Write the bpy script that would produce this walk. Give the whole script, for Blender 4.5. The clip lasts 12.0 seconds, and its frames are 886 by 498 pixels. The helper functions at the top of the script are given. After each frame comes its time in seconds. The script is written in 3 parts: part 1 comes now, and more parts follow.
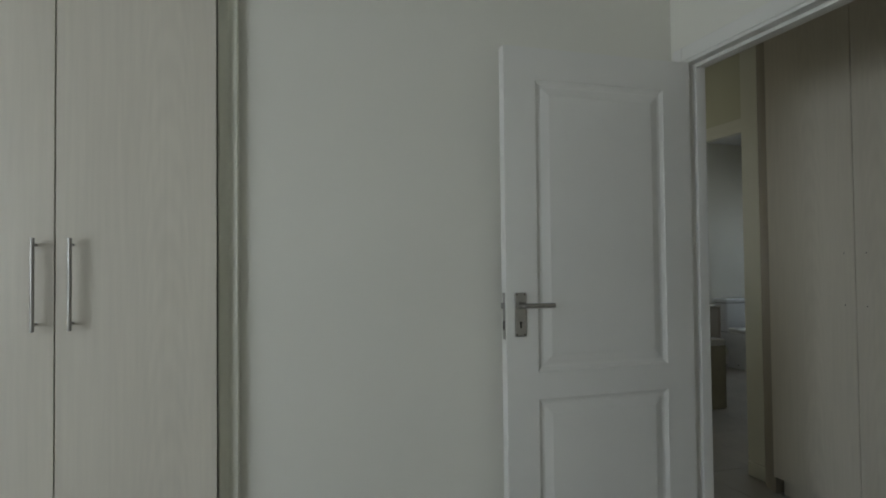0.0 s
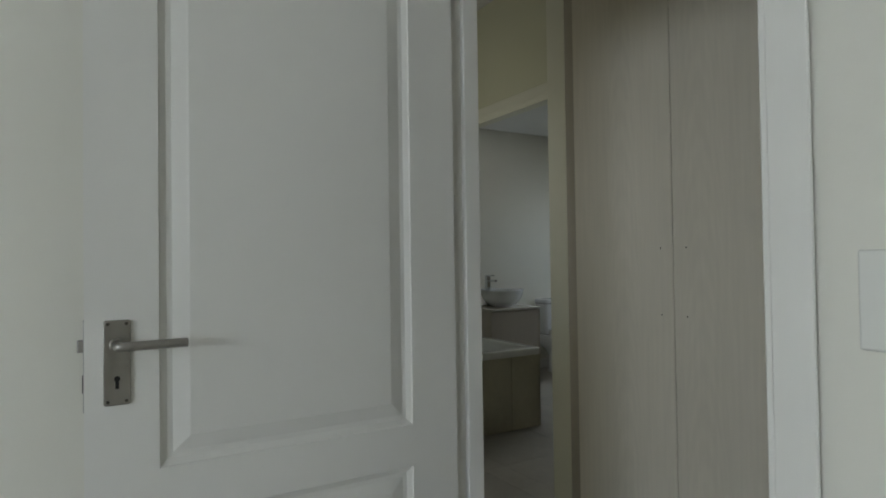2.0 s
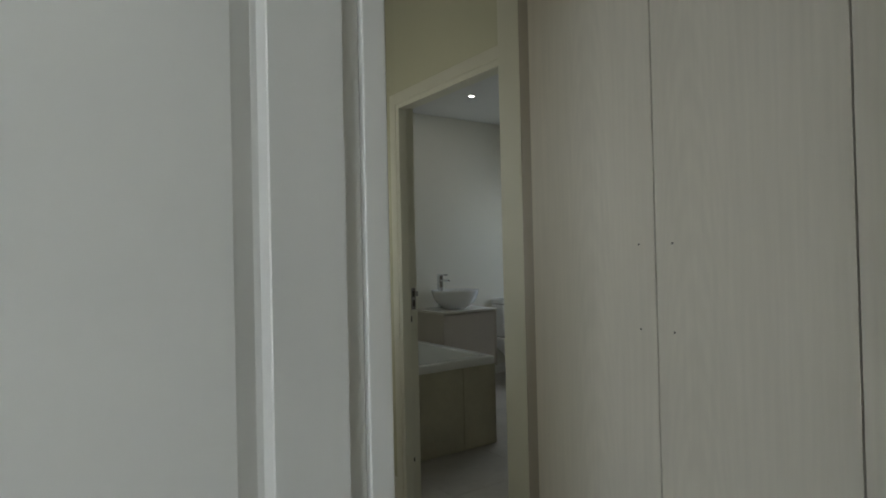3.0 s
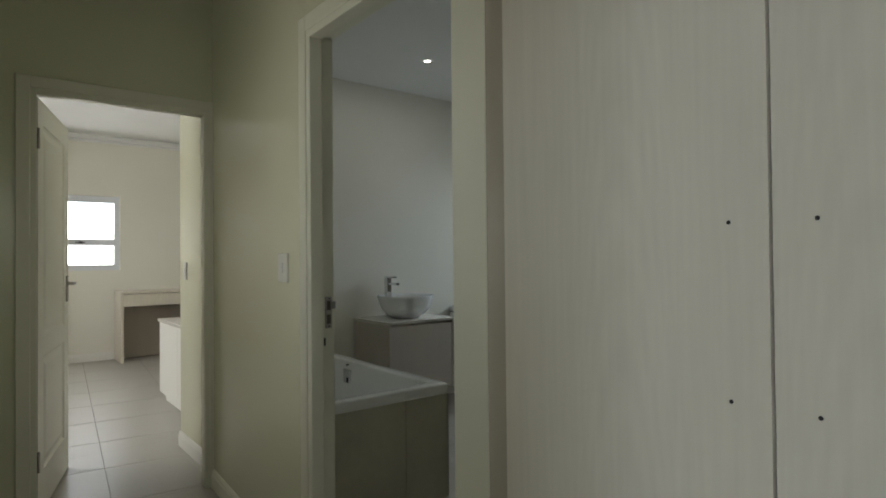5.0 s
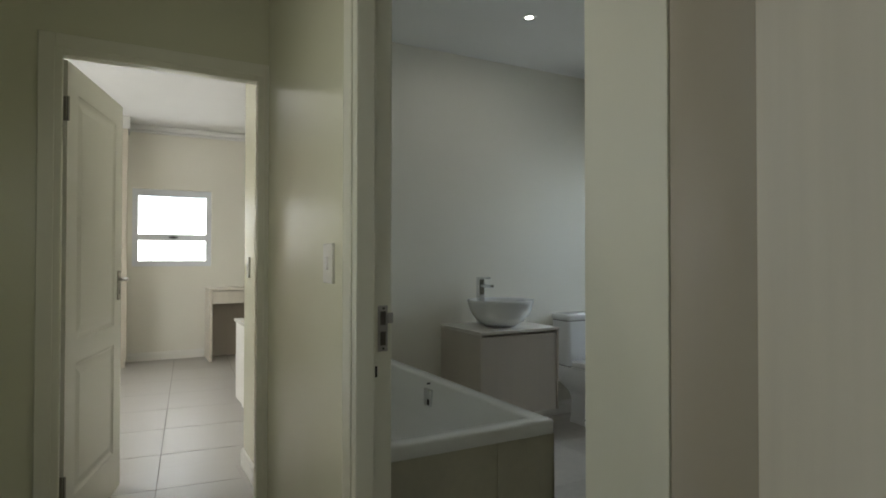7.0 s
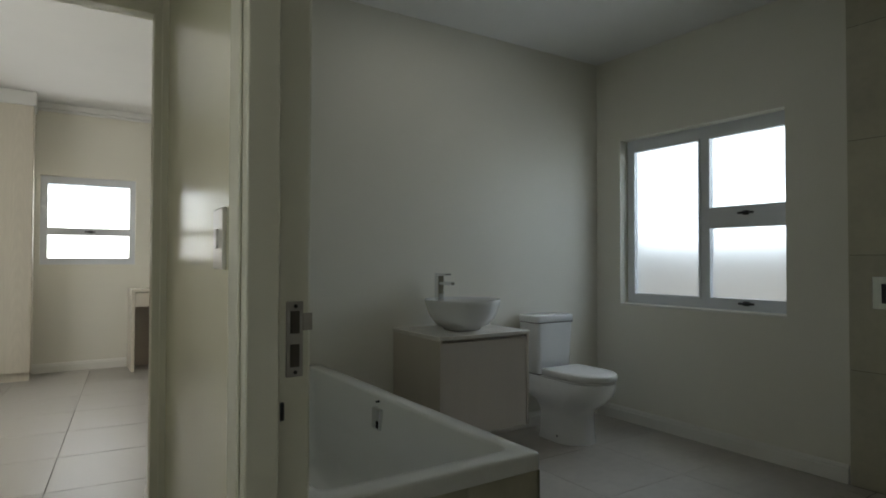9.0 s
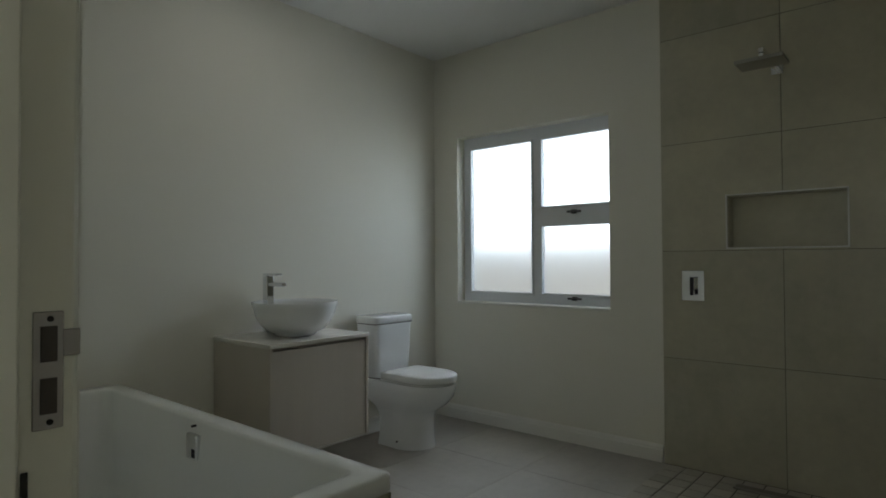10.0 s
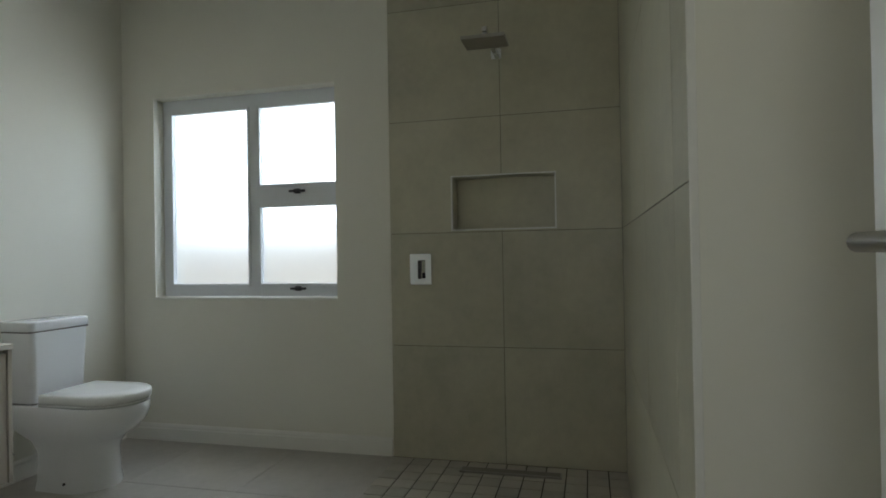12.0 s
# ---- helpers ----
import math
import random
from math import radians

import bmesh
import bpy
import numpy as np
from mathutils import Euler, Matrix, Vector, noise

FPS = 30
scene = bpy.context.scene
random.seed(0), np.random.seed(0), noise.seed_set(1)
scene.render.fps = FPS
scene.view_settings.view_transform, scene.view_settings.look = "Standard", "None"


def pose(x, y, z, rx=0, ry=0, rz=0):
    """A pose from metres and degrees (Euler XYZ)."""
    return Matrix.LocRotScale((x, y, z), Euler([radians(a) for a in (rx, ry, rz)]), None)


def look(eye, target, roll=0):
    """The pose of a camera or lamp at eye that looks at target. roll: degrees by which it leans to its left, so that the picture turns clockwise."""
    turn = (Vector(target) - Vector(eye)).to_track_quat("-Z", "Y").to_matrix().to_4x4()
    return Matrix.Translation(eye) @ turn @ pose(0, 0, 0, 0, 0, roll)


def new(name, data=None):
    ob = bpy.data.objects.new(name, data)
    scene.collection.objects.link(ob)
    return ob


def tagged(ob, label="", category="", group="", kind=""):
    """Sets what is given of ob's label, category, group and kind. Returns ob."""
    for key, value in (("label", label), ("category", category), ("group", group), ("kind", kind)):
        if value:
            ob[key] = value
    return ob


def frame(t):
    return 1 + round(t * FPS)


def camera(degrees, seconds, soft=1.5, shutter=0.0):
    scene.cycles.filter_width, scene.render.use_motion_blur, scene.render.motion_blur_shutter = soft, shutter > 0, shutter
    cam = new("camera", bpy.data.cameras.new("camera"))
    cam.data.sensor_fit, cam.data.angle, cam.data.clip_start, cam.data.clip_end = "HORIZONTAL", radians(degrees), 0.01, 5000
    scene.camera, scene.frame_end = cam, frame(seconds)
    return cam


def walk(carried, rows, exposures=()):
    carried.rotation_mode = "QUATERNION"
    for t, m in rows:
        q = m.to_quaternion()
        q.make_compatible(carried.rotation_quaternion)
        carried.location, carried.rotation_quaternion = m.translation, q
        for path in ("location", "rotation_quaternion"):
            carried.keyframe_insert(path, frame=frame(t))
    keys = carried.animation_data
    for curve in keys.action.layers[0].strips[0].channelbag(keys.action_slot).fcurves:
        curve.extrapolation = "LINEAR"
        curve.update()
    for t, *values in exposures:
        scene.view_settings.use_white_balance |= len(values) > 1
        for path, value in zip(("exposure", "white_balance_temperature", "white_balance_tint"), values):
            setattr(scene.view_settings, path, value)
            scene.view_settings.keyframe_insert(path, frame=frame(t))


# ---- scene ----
cam = camera(74.1, 12.0, soft=1.8)
PATH = [
    (0, (-0.012, 0.014, 1.267), (0.55, 1.933, 1.313), -0.6),
    (0.5, (0.197, 0.174, 1.264), (0.925, 2.036, 1.306), -0.6),
    (1, (0.396, 0.336, 1.26), (1.237, 2.15, 1.302), -0.7),
    (1.5, (0.597, 0.536, 1.251), (1.534, 2.302, 1.296), -0.8),
    (2, (0.796, 0.706, 1.259), (1.823, 2.422, 1.296), -0.8),
    (2.5, (1.007, 0.892, 1.265), (2.102, 2.565, 1.302), -0.9),
    (3, (1.157, 1.075, 1.27), (2.297, 2.718, 1.294), -1.3),
    (3.5, (1.321, 1.292, 1.263), (2.504, 2.904, 1.286), -0.8),
    (5.5, (1.931, 1.897, 1.247), (3.171, 3.465, 1.274), -0.6),
    (6, (2.067, 2.051, 1.25), (3.236, 3.673, 1.277), -0.6),
    (6.5, (2.138, 2.176, 1.239), (3.132, 3.911, 1.264), -0.5),
    (8.3, (2.402, 2.719, 1.194), (3.339, 4.486, 1.227), 0.4),
    (8.5, (2.431, 2.75, 1.186), (3.409, 4.494, 1.224), 0.2),
    (9, (2.473, 2.817, 1.17), (3.567, 4.491, 1.209), 0.1),
    (9.5, (2.522, 2.923, 1.167), (3.805, 4.456, 1.207), 0.0),
    (10, (2.584, 3.021, 1.155), (4.108, 4.315, 1.195), -0.3),
    (10.5, (2.676, 3.081, 1.145), (4.344, 4.184, 1.18), -0.5),
    (11, (2.767, 3.163, 1.119), (4.563, 4.044, 1.153), -0.6),
    (11.5, (2.842, 3.2, 1.107), (4.736, 3.843, 1.136), -0.8),
    (12, (2.931, 3.191, 1.088), (4.871, 3.675, 1.106), -1.0),
]
walk(cam, [(t, look(e, g, r)) for t, e, g, r in PATH],
     exposures=[(0.0, -0.2), (1.0, 0.05), (2.5, 0.42), (3.5, 0.7), (5.5, 0.92), (6.5, 1.08), (8.5, 0.6), (9.5, 0.66), (10.0, 0.85), (10.5, 1.02), (12.0, 1.36)])

# ---- daylight ----
world = bpy.data.worlds.new("sky")
scene.world = world
world.use_nodes = True
wn = world.node_tree
sky = wn.nodes.new("ShaderNodeTexSky")
sky.sky_type, sky.sun_disc = "NISHITA", False
sky.sun_elevation, sky.sun_rotation = radians(72), radians(270)
wn.links.new(sky.outputs[0], wn.nodes["Background"].inputs[0])
wn.nodes["Background"].inputs[1].default_value = 0.10
sun = new("sun", bpy.data.lights.new("sun", "SUN"))
sun.data.energy, sun.data.angle, sun.data.color = 3.0, radians(0.5), (1, 0.95, 0.88)
sun.rotation_euler = Euler((0, radians(-18), 0))


def window_light(name, at, toward, w, h, watts, tint=(1, 1, 1)):
    ob = new(name, bpy.data.lights.new(name, "AREA"))
    ob.data.shape, ob.data.size, ob.data.size_y = "RECTANGLE", w, h
    ob.data.energy, ob.data.color = watts, tint
    ob.matrix_world = look(at, toward)
    return ob


BED_W, BATH_W, ROOM_W, PASS_W = 47, 8.6, 16, 1.75
window_light("bedroom_window_daylight", (-3.34, -0.7, 1.5), (-1.0, 1.8, 0.2), 2.1, 1.25, BED_W, (0.81, 0.908, 1.0))
window_light("bathroom_window_daylight", (6.37, 5.2, 1.78), (5.37, 5.2, 1.28), 1.75, 1.1, BATH_W, (0.82, 0.92, 1.0))
window_light("bathroom_downlight_beam", (4.36, 5.19, 2.675), (4.36, 5.19, 0.0), 0.05, 0.05, 0.8, (1.0, 0.97, 0.9))
window_light("dressing_window_daylight", (2.75, 10.42, 1.58), (2.7, 5.0, 1.0), 0.78, 0.8, ROOM_W * 0.35, (1, 1, 1))
# lamp of an unseen side window, added to brighten the nib wall
window_light("dressing_fill_west", (0.45, 7.6, 1.6), (2.9, 7.2, 1.0), 1.8, 1.3, ROOM_W, (1, 0.98, 0.94))
# unseen fill lamp behind an added south window, to brighten the passage
window_light("passage_fill_south", (2.1, -1.75, 1.7), (2.2, 2.0, 1.2), 0.7, 1.2, 1.8, (1, 0.97, 0.86))
# unseen fill from an added west window, for the west-facing passage walls
window_light("passage_fill_west", (1.53, 3.65, 1.6), (3.0, 3.4, 0.95), 1.1, 1.15, PASS_W, (1, 0.965, 0.87))


# ---- materials ----
def material(name, col, rough=0.5, metal=0.0, vary=0.06, scale=3.0, fine=90.0, bump=0.05, stretch=(1, 1, 1), grain=0.0, coat=0.0, rand=0.0, dist=0.002, spec=0.5, figure=0.0):
    m = bpy.data.materials.new(name)
    m.use_nodes = True
    nt = m.node_tree
    b = nt.nodes["Principled BSDF"]
    b.inputs["Roughness"].default_value, b.inputs["Metallic"].default_value = rough, metal
    b.inputs["Coat Weight"].default_value = coat
    b.inputs["Specular IOR Level"].default_value = spec
    geo = nt.nodes.new("ShaderNodeNewGeometry")
    mp = nt.nodes.new("ShaderNodeMapping")
    mp.inputs["Scale"].default_value = stretch
    nt.links.new(geo.outputs["Position"], mp.inputs[0])

    def noise_of(s, detail):
        n = nt.nodes.new("ShaderNodeTexNoise")
        n.inputs["Scale"].default_value, n.inputs["Detail"].default_value = s, detail
        nt.links.new(mp.outputs[0], n.inputs["Vector"])
        return n

    big, small = noise_of(scale, 5), noise_of(fine, 3)
    add = nt.nodes.new("ShaderNodeMath")
    add.operation = "MULTIPLY_ADD"
    add.inputs[1].default_value = grain
    nt.links.new(small.outputs[0], add.inputs[0])
    nt.links.new(big.outputs[0], add.inputs[2])
    fac = add.outputs[0]
    if figure:
        # nested arches of the growth rings, centred a little differently on every board
        def calc(op, p, q=None, r=None):
            n = nt.nodes.new("ShaderNodeMath")
            n.operation = op
            for k, v in enumerate((p, q, r)):
                if v is None:
                    continue
                if isinstance(v, (int, float)):
                    n.inputs[k].default_value = v
                else:
                    nt.links.new(v, n.inputs[k])
            return n.outputs[0]

        tc = nt.nodes.new("ShaderNodeTexCoord")
        gs, ps = nt.nodes.new("ShaderNodeSeparateXYZ"), nt.nodes.new("ShaderNodeSeparateXYZ")
        nt.links.new(tc.outputs["Generated"], gs.inputs[0])
        nt.links.new(geo.outputs["Position"], ps.inputs[0])
        board = nt.nodes.new("ShaderNodeObjectInfo").outputs["Random"]
        side = calc("MULTIPLY_ADD", board, 0.55, calc("ADD", calc("ADD", gs.outputs[0], gs.outputs[1]), -0.82))
        side = calc("MULTIPLY", side, 0.48)
        square = calc("MULTIPLY", side, side)
        soft = noise_of(5.0, 4)
        arch = calc("MULTIPLY_ADD", square, 60.0, calc("MULTIPLY_ADD", soft.outputs[0], 0.35, ps.outputs[2]))
        near = calc("EXPONENT", calc("MULTIPLY", square, -150.0))
        wave = calc("SINE", calc("MULTIPLY_ADD", board, 20.0, calc("MULTIPLY", arch, 44.0)))
        lines = calc("MULTIPLY_ADD", calc("MULTIPLY", wave, near), 0.5, 0.5)
        fg = nt.nodes.new("ShaderNodeMath")
        fg.operation = "MULTIPLY_ADD"
        fg.inputs[1].default_value = figure
        nt.links.new(lines, fg.inputs[0])
        nt.links.new(fac, fg.inputs[2])
        fac = fg.outputs[0]
    if rand:
        info = nt.nodes.new("ShaderNodeObjectInfo")
        r = nt.nodes.new("ShaderNodeMath")
        r.operation = "MULTIPLY_ADD"
        r.inputs[1].default_value = rand
        nt.links.new(info.outputs["Random"], r.inputs[0])
        nt.links.new(fac, r.inputs[2])
        fac = r.outputs[0]
    rng = nt.nodes.new("ShaderNodeMapRange")
    mid = 0.5 + grain * 0.5 + rand * 0.5 + figure * 0.5
    rng.inputs["From Min"].default_value, rng.inputs["From Max"].default_value = mid - 0.3, mid + 0.3
    rng.inputs["To Min"].default_value, rng.inputs["To Max"].default_value = 1 - vary, 1 + vary
    nt.links.new(fac, rng.inputs[0])
    mul = nt.nodes.new("ShaderNodeVectorMath")
    mul.operation = "SCALE"
    mul.inputs[0].default_value = col
    nt.links.new(rng.outputs[0], mul.inputs["Scale"])
    nt.links.new(mul.outputs[0], b.inputs["Base Color"])
    rr = nt.nodes.new("ShaderNodeMapRange")
    rr.inputs["From Min"].default_value, rr.inputs["From Max"].default_value = 0.3, 0.7
    rr.inputs["To Min"].default_value, rr.inputs["To Max"].default_value = rough * 0.88, min(1, rough * 1.12)
    nt.links.new(big.outputs[0], rr.inputs[0])
    nt.links.new(rr.outputs[0], b.inputs["Roughness"])
    if bump:
        bp = nt.nodes.new("ShaderNodeBump")
        bp.inputs["Strength"].default_value, bp.inputs["Distance"].default_value = bump, dist
        nt.links.new(small.outputs[0], bp.inputs["Height"])
        nt.links.new(bp.outputs[0], b.inputs["Normal"])
    return m


M_WALL = material("wall_paint", (0.80, 0.78, 0.695), 0.5, vary=0.025, scale=1.2, fine=140, bump=0.12)
M_HALL = material("passage_sheen_paint", (0.725, 0.722, 0.555), 0.22, vary=0.03, scale=1.0, fine=60, bump=0.10)
M_CEIL = material("ceiling_paint", (0.80, 0.80, 0.78), 0.8, vary=0.02, bump=0.08)
M_ENAMEL = material("white_enamel", (0.80, 0.785, 0.735), 0.38, vary=0.02, scale=4, fine=70, bump=0.06)
M_FRAME = material("cream_enamel_frame", (0.80, 0.79, 0.675), 0.36, vary=0.02, scale=4, fine=60, bump=0.05)
M_MELA = material("limed_oak_melamine", (0.67, 0.62, 0.525), 0.38, vary=0.05, scale=7, fine=75, bump=0.10, stretch=(1, 1, 0.045), grain=0.9, rand=0.2, figure=0.22)
M_VAN = material("plain_taupe_melamine", (0.56, 0.505, 0.44), 0.42, vary=0.035, scale=5, fine=50, bump=0.06, stretch=(1, 1, 0.06), grain=0.5)
# near-black: the shade of gaps put into the colour; also on screw heads
M_GAP = material("gap_shade_and_screw", (0.07, 0.06, 0.05), 0.7, vary=0.1)
M_MELA_EDGE = material("melamine_edge", (0.42, 0.37, 0.31), 0.5, vary=0.1, stretch=(1, 1, 0.1))
M_TRIM = material("brown_cream_filler", (0.38, 0.34, 0.27), 0.45, vary=0.06, stretch=(1, 1, 0.1))
M_STEEL = material("brushed_steel", (0.38, 0.36, 0.335), 0.34, 1.0, vary=0.06, scale=20, fine=300, bump=0.04, stretch=(0.1, 1, 1))
M_CHROME = material("polished_chrome", (0.70, 0.71, 0.72), 0.08, 1.0, vary=0.02, bump=0)
M_DARK = material("dark_hole", (0.015, 0.014, 0.012), 0.8, vary=0.2, bump=0)
M_BLACK = material("black_plastic", (0.03, 0.03, 0.035), 0.35, vary=0.1, bump=0)
M_PORC = material("glazed_porcelain", (0.84, 0.85, 0.85), 0.10, vary=0.01, bump=0, coat=0.3)
M_ACRYL = material("white_acrylic", (0.82, 0.82, 0.79), 0.16, vary=0.015, bump=0, coat=0.2)
M_TILE = material("grey_beige_porcelain_tile", (0.49, 0.463, 0.355), 0.38, vary=0.16, scale=3.2, fine=26, bump=0.05, grain=0.35, rand=0.25)
M_FLOOR = material("pale_grey_floor_tile", (0.42, 0.40, 0.365), 0.36, vary=0.05, scale=3.5, fine=40, bump=0.04, grain=0.35, rand=0.2)
M_FLOOR_B = material("cloudy_grey_floor_tile", (0.46, 0.435, 0.395), 0.42, vary=0.2, scale=2.6, fine=22, bump=0.04, grain=0.3, rand=0.12)
M_GROUT_L = material("pale_floor_grout", (0.43, 0.405, 0.37), 0.9, vary=0.12, fine=200, bump=0.2)
M_MOSA = material("shower_mosaic_tile", (0.44, 0.41, 0.355), 0.4, vary=0.12, scale=6, fine=40, bump=0.05, grain=0.3, rand=0.7)
M_GROUT = material("grey_grout", (0.26, 0.245, 0.215), 0.9, vary=0.15, fine=200, bump=0.3)
M_GROUT_W = material("wall_tile_grout", (0.15, 0.14, 0.115), 0.9, vary=0.15, fine=200, bump=0.3)
M_GROUT_D = material("dark_shower_grout", (0.05, 0.046, 0.04), 0.9, vary=0.15, fine=200, bump=0.3)
M_ALU = material("white_aluminium", (0.76, 0.78, 0.81), 0.38, 0.0, vary=0.03, bump=0.02)
M_TOP = material("pale_stone_top", (0.72, 0.69, 0.63), 0.22, vary=0.05, scale=12, fine=150, bump=0.02, grain=0.5)
M_PLAST = material("white_plastic", (0.82, 0.82, 0.80), 0.2, vary=0.01, bump=0)
M_SWITCH = material("off_white_switch_plastic", (0.80, 0.795, 0.74), 0.22, vary=0.015, bump=0)
M_BOUND = material("plastered_boundary_wall", (0.55, 0.54, 0.51), 0.9, vary=0.05, fine=60, bump=0.4)
M_GRASS = material("dry_ground", (0.20, 0.18, 0.12), 0.95, vary=0.3, scale=0.8, fine=20, bump=0.5)
M_ROOF = material("dark_roof_tile", (0.16, 0.15, 0.15), 0.7, vary=0.2, fine=20, bump=0.4)

M_FROST = bpy.data.materials.new("frosted_glass")
M_FROST.use_nodes = True
_b = M_FROST.node_tree.nodes["Principled BSDF"]
_b.inputs["Base Color"].default_value = (0.96, 0.98, 0.97, 1)
_b.inputs["Transmission Weight"].default_value, _b.inputs["Roughness"].default_value, _b.inputs["IOR"].default_value = 1.0, 0.6, 1.3
M_GLASS = bpy.data.materials.new("clear_glass")
M_GLASS.use_nodes = True
_b = M_GLASS.node_tree.nodes["Principled BSDF"]
_b.inputs["Base Color"].default_value = (0.97, 0.99, 0.98, 1)
_b.inputs["Transmission Weight"].default_value, _b.inputs["Roughness"].default_value, _b.inputs["IOR"].default_value = 1.0, 0.02, 1.1
M_LED = bpy.data.materials.new("lit_lamp_lens")
M_LED.use_nodes = True
_b = M_LED.node_tree.nodes["Principled BSDF"]
_b.inputs["Emission Color"].default_value, _b.inputs["Emission Strength"].default_value = (1, 0.98, 0.92, 1), 12


# ---- mesh helpers ----
def finish(name, bm, mat, bevel=0.0, seg=2, smooth=False, parent=None, angle=40):
    bmesh.ops.recalc_face_normals(bm, faces=bm.faces)
    me = bpy.data.meshes.new(name)
    bm.to_mesh(me)
    bm.free()
    me.materials.append(mat)
    ob = new(name, me)
    if smooth or bevel:
        for p in me.polygons:
            p.use_smooth = True
        me.set_sharp_from_angle(angle=radians(angle))
    if bevel:
        mod = ob.modifiers.new("worn_edge", "BEVEL")
        mod.width, mod.segments, mod.limit_method, mod.angle_limit = bevel, seg, "ANGLE", radians(35)
        mod.harden_normals = False
    if parent:
        ob.parent = parent
    return ob


def add_box(bm, lo, hi):
    v = [bm.verts.new((x, y, z)) for x in (lo[0], hi[0]) for y in (lo[1], hi[1]) for z in (lo[2], hi[2])]
    for f in ((0, 1, 3, 2), (4, 6, 7, 5), (0, 4, 5, 1), (2, 3, 7, 6), (0, 2, 6, 4), (1, 5, 7, 3)):
        bm.faces.new([v[i] for i in f])


def boxes(name, parts, mat, bevel=0.0, parent=None, seg=2):
    bm = bmesh.new()
    for lo, hi in parts:
        add_box(bm, lo, hi)
    return finish(name, bm, mat, bevel, seg, parent=parent)


def group_at(name, x=0, y=0, z=0, rz=0):
    e = new(name)
    e.empty_display_size = 0.1
    e.matrix_basis = pose(x, y, z, 0, 0, rz)
    return e


def prism(name, poly, axis, a, b, mat, bevel=0.0, parent=None):
    """A flat outline (two coordinates) drawn out from a to b along axis."""
    bm = bmesh.new()

    def put(p, w):
        return {"x": (w, p[0], p[1]), "y": (p[0], w, p[1]), "z": (p[0], p[1], w)}[axis]

    r0 = [bm.verts.new(put(p, a)) for p in poly]
    r1 = [bm.verts.new(put(p, b)) for p in poly]
    bm.faces.new(r0)
    bm.faces.new(r1[::-1])
    for i in range(len(poly)):
        j = (i + 1) % len(poly)
        bm.faces.new((r0[i], r0[j], r1[j], r1[i]))
    return finish(name, bm, mat, bevel, parent=parent)


def loft(name, rings, mat, parent=None, close_first=True, close_last=True, angle=50, bevel=0.0):
    bm = bmesh.new()
    vs = [[bm.verts.new(p) for p in r] for r in rings]
    n = len(rings[0])
    for a, b in zip(vs, vs[1:]):
        for i in range(n):
            j = (i + 1) % n
            bm.faces.new((a[i], a[j], b[j], b[i]))
    if close_first:
        bm.faces.new(vs[0][::-1])
    if close_last:
        bm.faces.new(vs[-1])
    return finish(name, bm, mat, bevel, smooth=True, parent=parent, angle=angle)


def rounded(cx, cy, hx, hy, r, z, n=6):
    pts = []
    for k, (sx, sy) in enumerate(((1, 1), (-1, 1), (-1, -1), (1, -1))):
        for i in range(n + 1):
            a = radians(90 * k + 90 * i / n)
            pts.append((cx + sx * (hx - r) + r * math.cos(a), cy + sy * (hy - r) + r * math.sin(a), z))
    return pts


def circle(cx, cy, rx, ry, z, n=40):
    return [(cx + rx * math.cos(2 * math.pi * i / n), cy + ry * math.sin(2 * math.pi * i / n), z) for i in range(n)]


def tube(name, pts, r, mat, parent=None, n=14):
    bm = bmesh.new()
    rings = []
    for i, p in enumerate(pts):
        p = Vector(p)
        a, b = Vector(pts[max(0, i - 1)]), Vector(pts[min(len(pts) - 1, i + 1)])
        q = (b - a).to_track_quat("Z", "Y")
        rings.append([bm.verts.new(p + q @ Vector((r * math.cos(2 * math.pi * k / n), r * math.sin(2 * math.pi * k / n), 0))) for k in range(n)])
    for a, b in zip(rings, rings[1:]):
        for k in range(n):
            j = (k + 1) % n
            bm.faces.new((a[k], a[j], b[j], b[k]))
    bm.faces.new(rings[0][::-1])
    bm.faces.new(rings[-1])
    return finish(name, bm, mat, smooth=True, parent=parent, bevel=min(0.0015, r * 0.3))


# ---- plan ----
CEIL = 2.69
BED_N = 2.06                 # bedroom wall behind the open door
BX0, BX1 = 1.58, 1.65        # partition bedroom / passage
BD0, BD1 = 1.163, 1.965      # bedroom doorway
PX0, PX1 = 2.705, 2.788       # partition passage / bathroom
BA0, BA1 = 2.85, 3.68       # bathroom doorway
KY0, KY1 = 5.09, 5.18        # wall at the passage's end
KD0, KD1 = 1.975, 2.755      # doorway at the passage's end
BATH_N, BATH_S, BATH_E = 5.97, 2.72, 5.96
HEAD = 2.045


def structure(ob, label, category):
    return tagged(ob, label, category, kind="structure")


structure(boxes("wall_bedroom_north", [((-3.2, BED_N, 0), (BX1, BED_N + 0.1, CEIL))], M_WALL), "off-white painted plaster bedroom wall", "wall")
structure(boxes("wall_bedroom_east", [((BX0, -2.8, 0), (BX1, BD0 - 0.03, CEIL)), ((BX0, BD1 + 0.03, 0), (BX1, BED_N, CEIL)),
          ((BX0, BD0 - 0.03, HEAD + 0.03), (BX1, BD1 + 0.03, CEIL))], M_WALL), "off-white painted wall with an open doorway", "wall")
structure(boxes("wall_bedroom_west", [((-3.3, -2.9, 0), (-3.2, -1.8, CEIL)), ((-3.3, 0.4, 0), (-3.2, BED_N + 0.1, CEIL)),
          ((-3.3, -1.8, 0), (-3.2, 0.4, 0.85)), ((-3.3, -1.8, 2.15), (-3.2, 0.4, CEIL))], M_WALL), "off-white wall with a wide window opening", "wall")
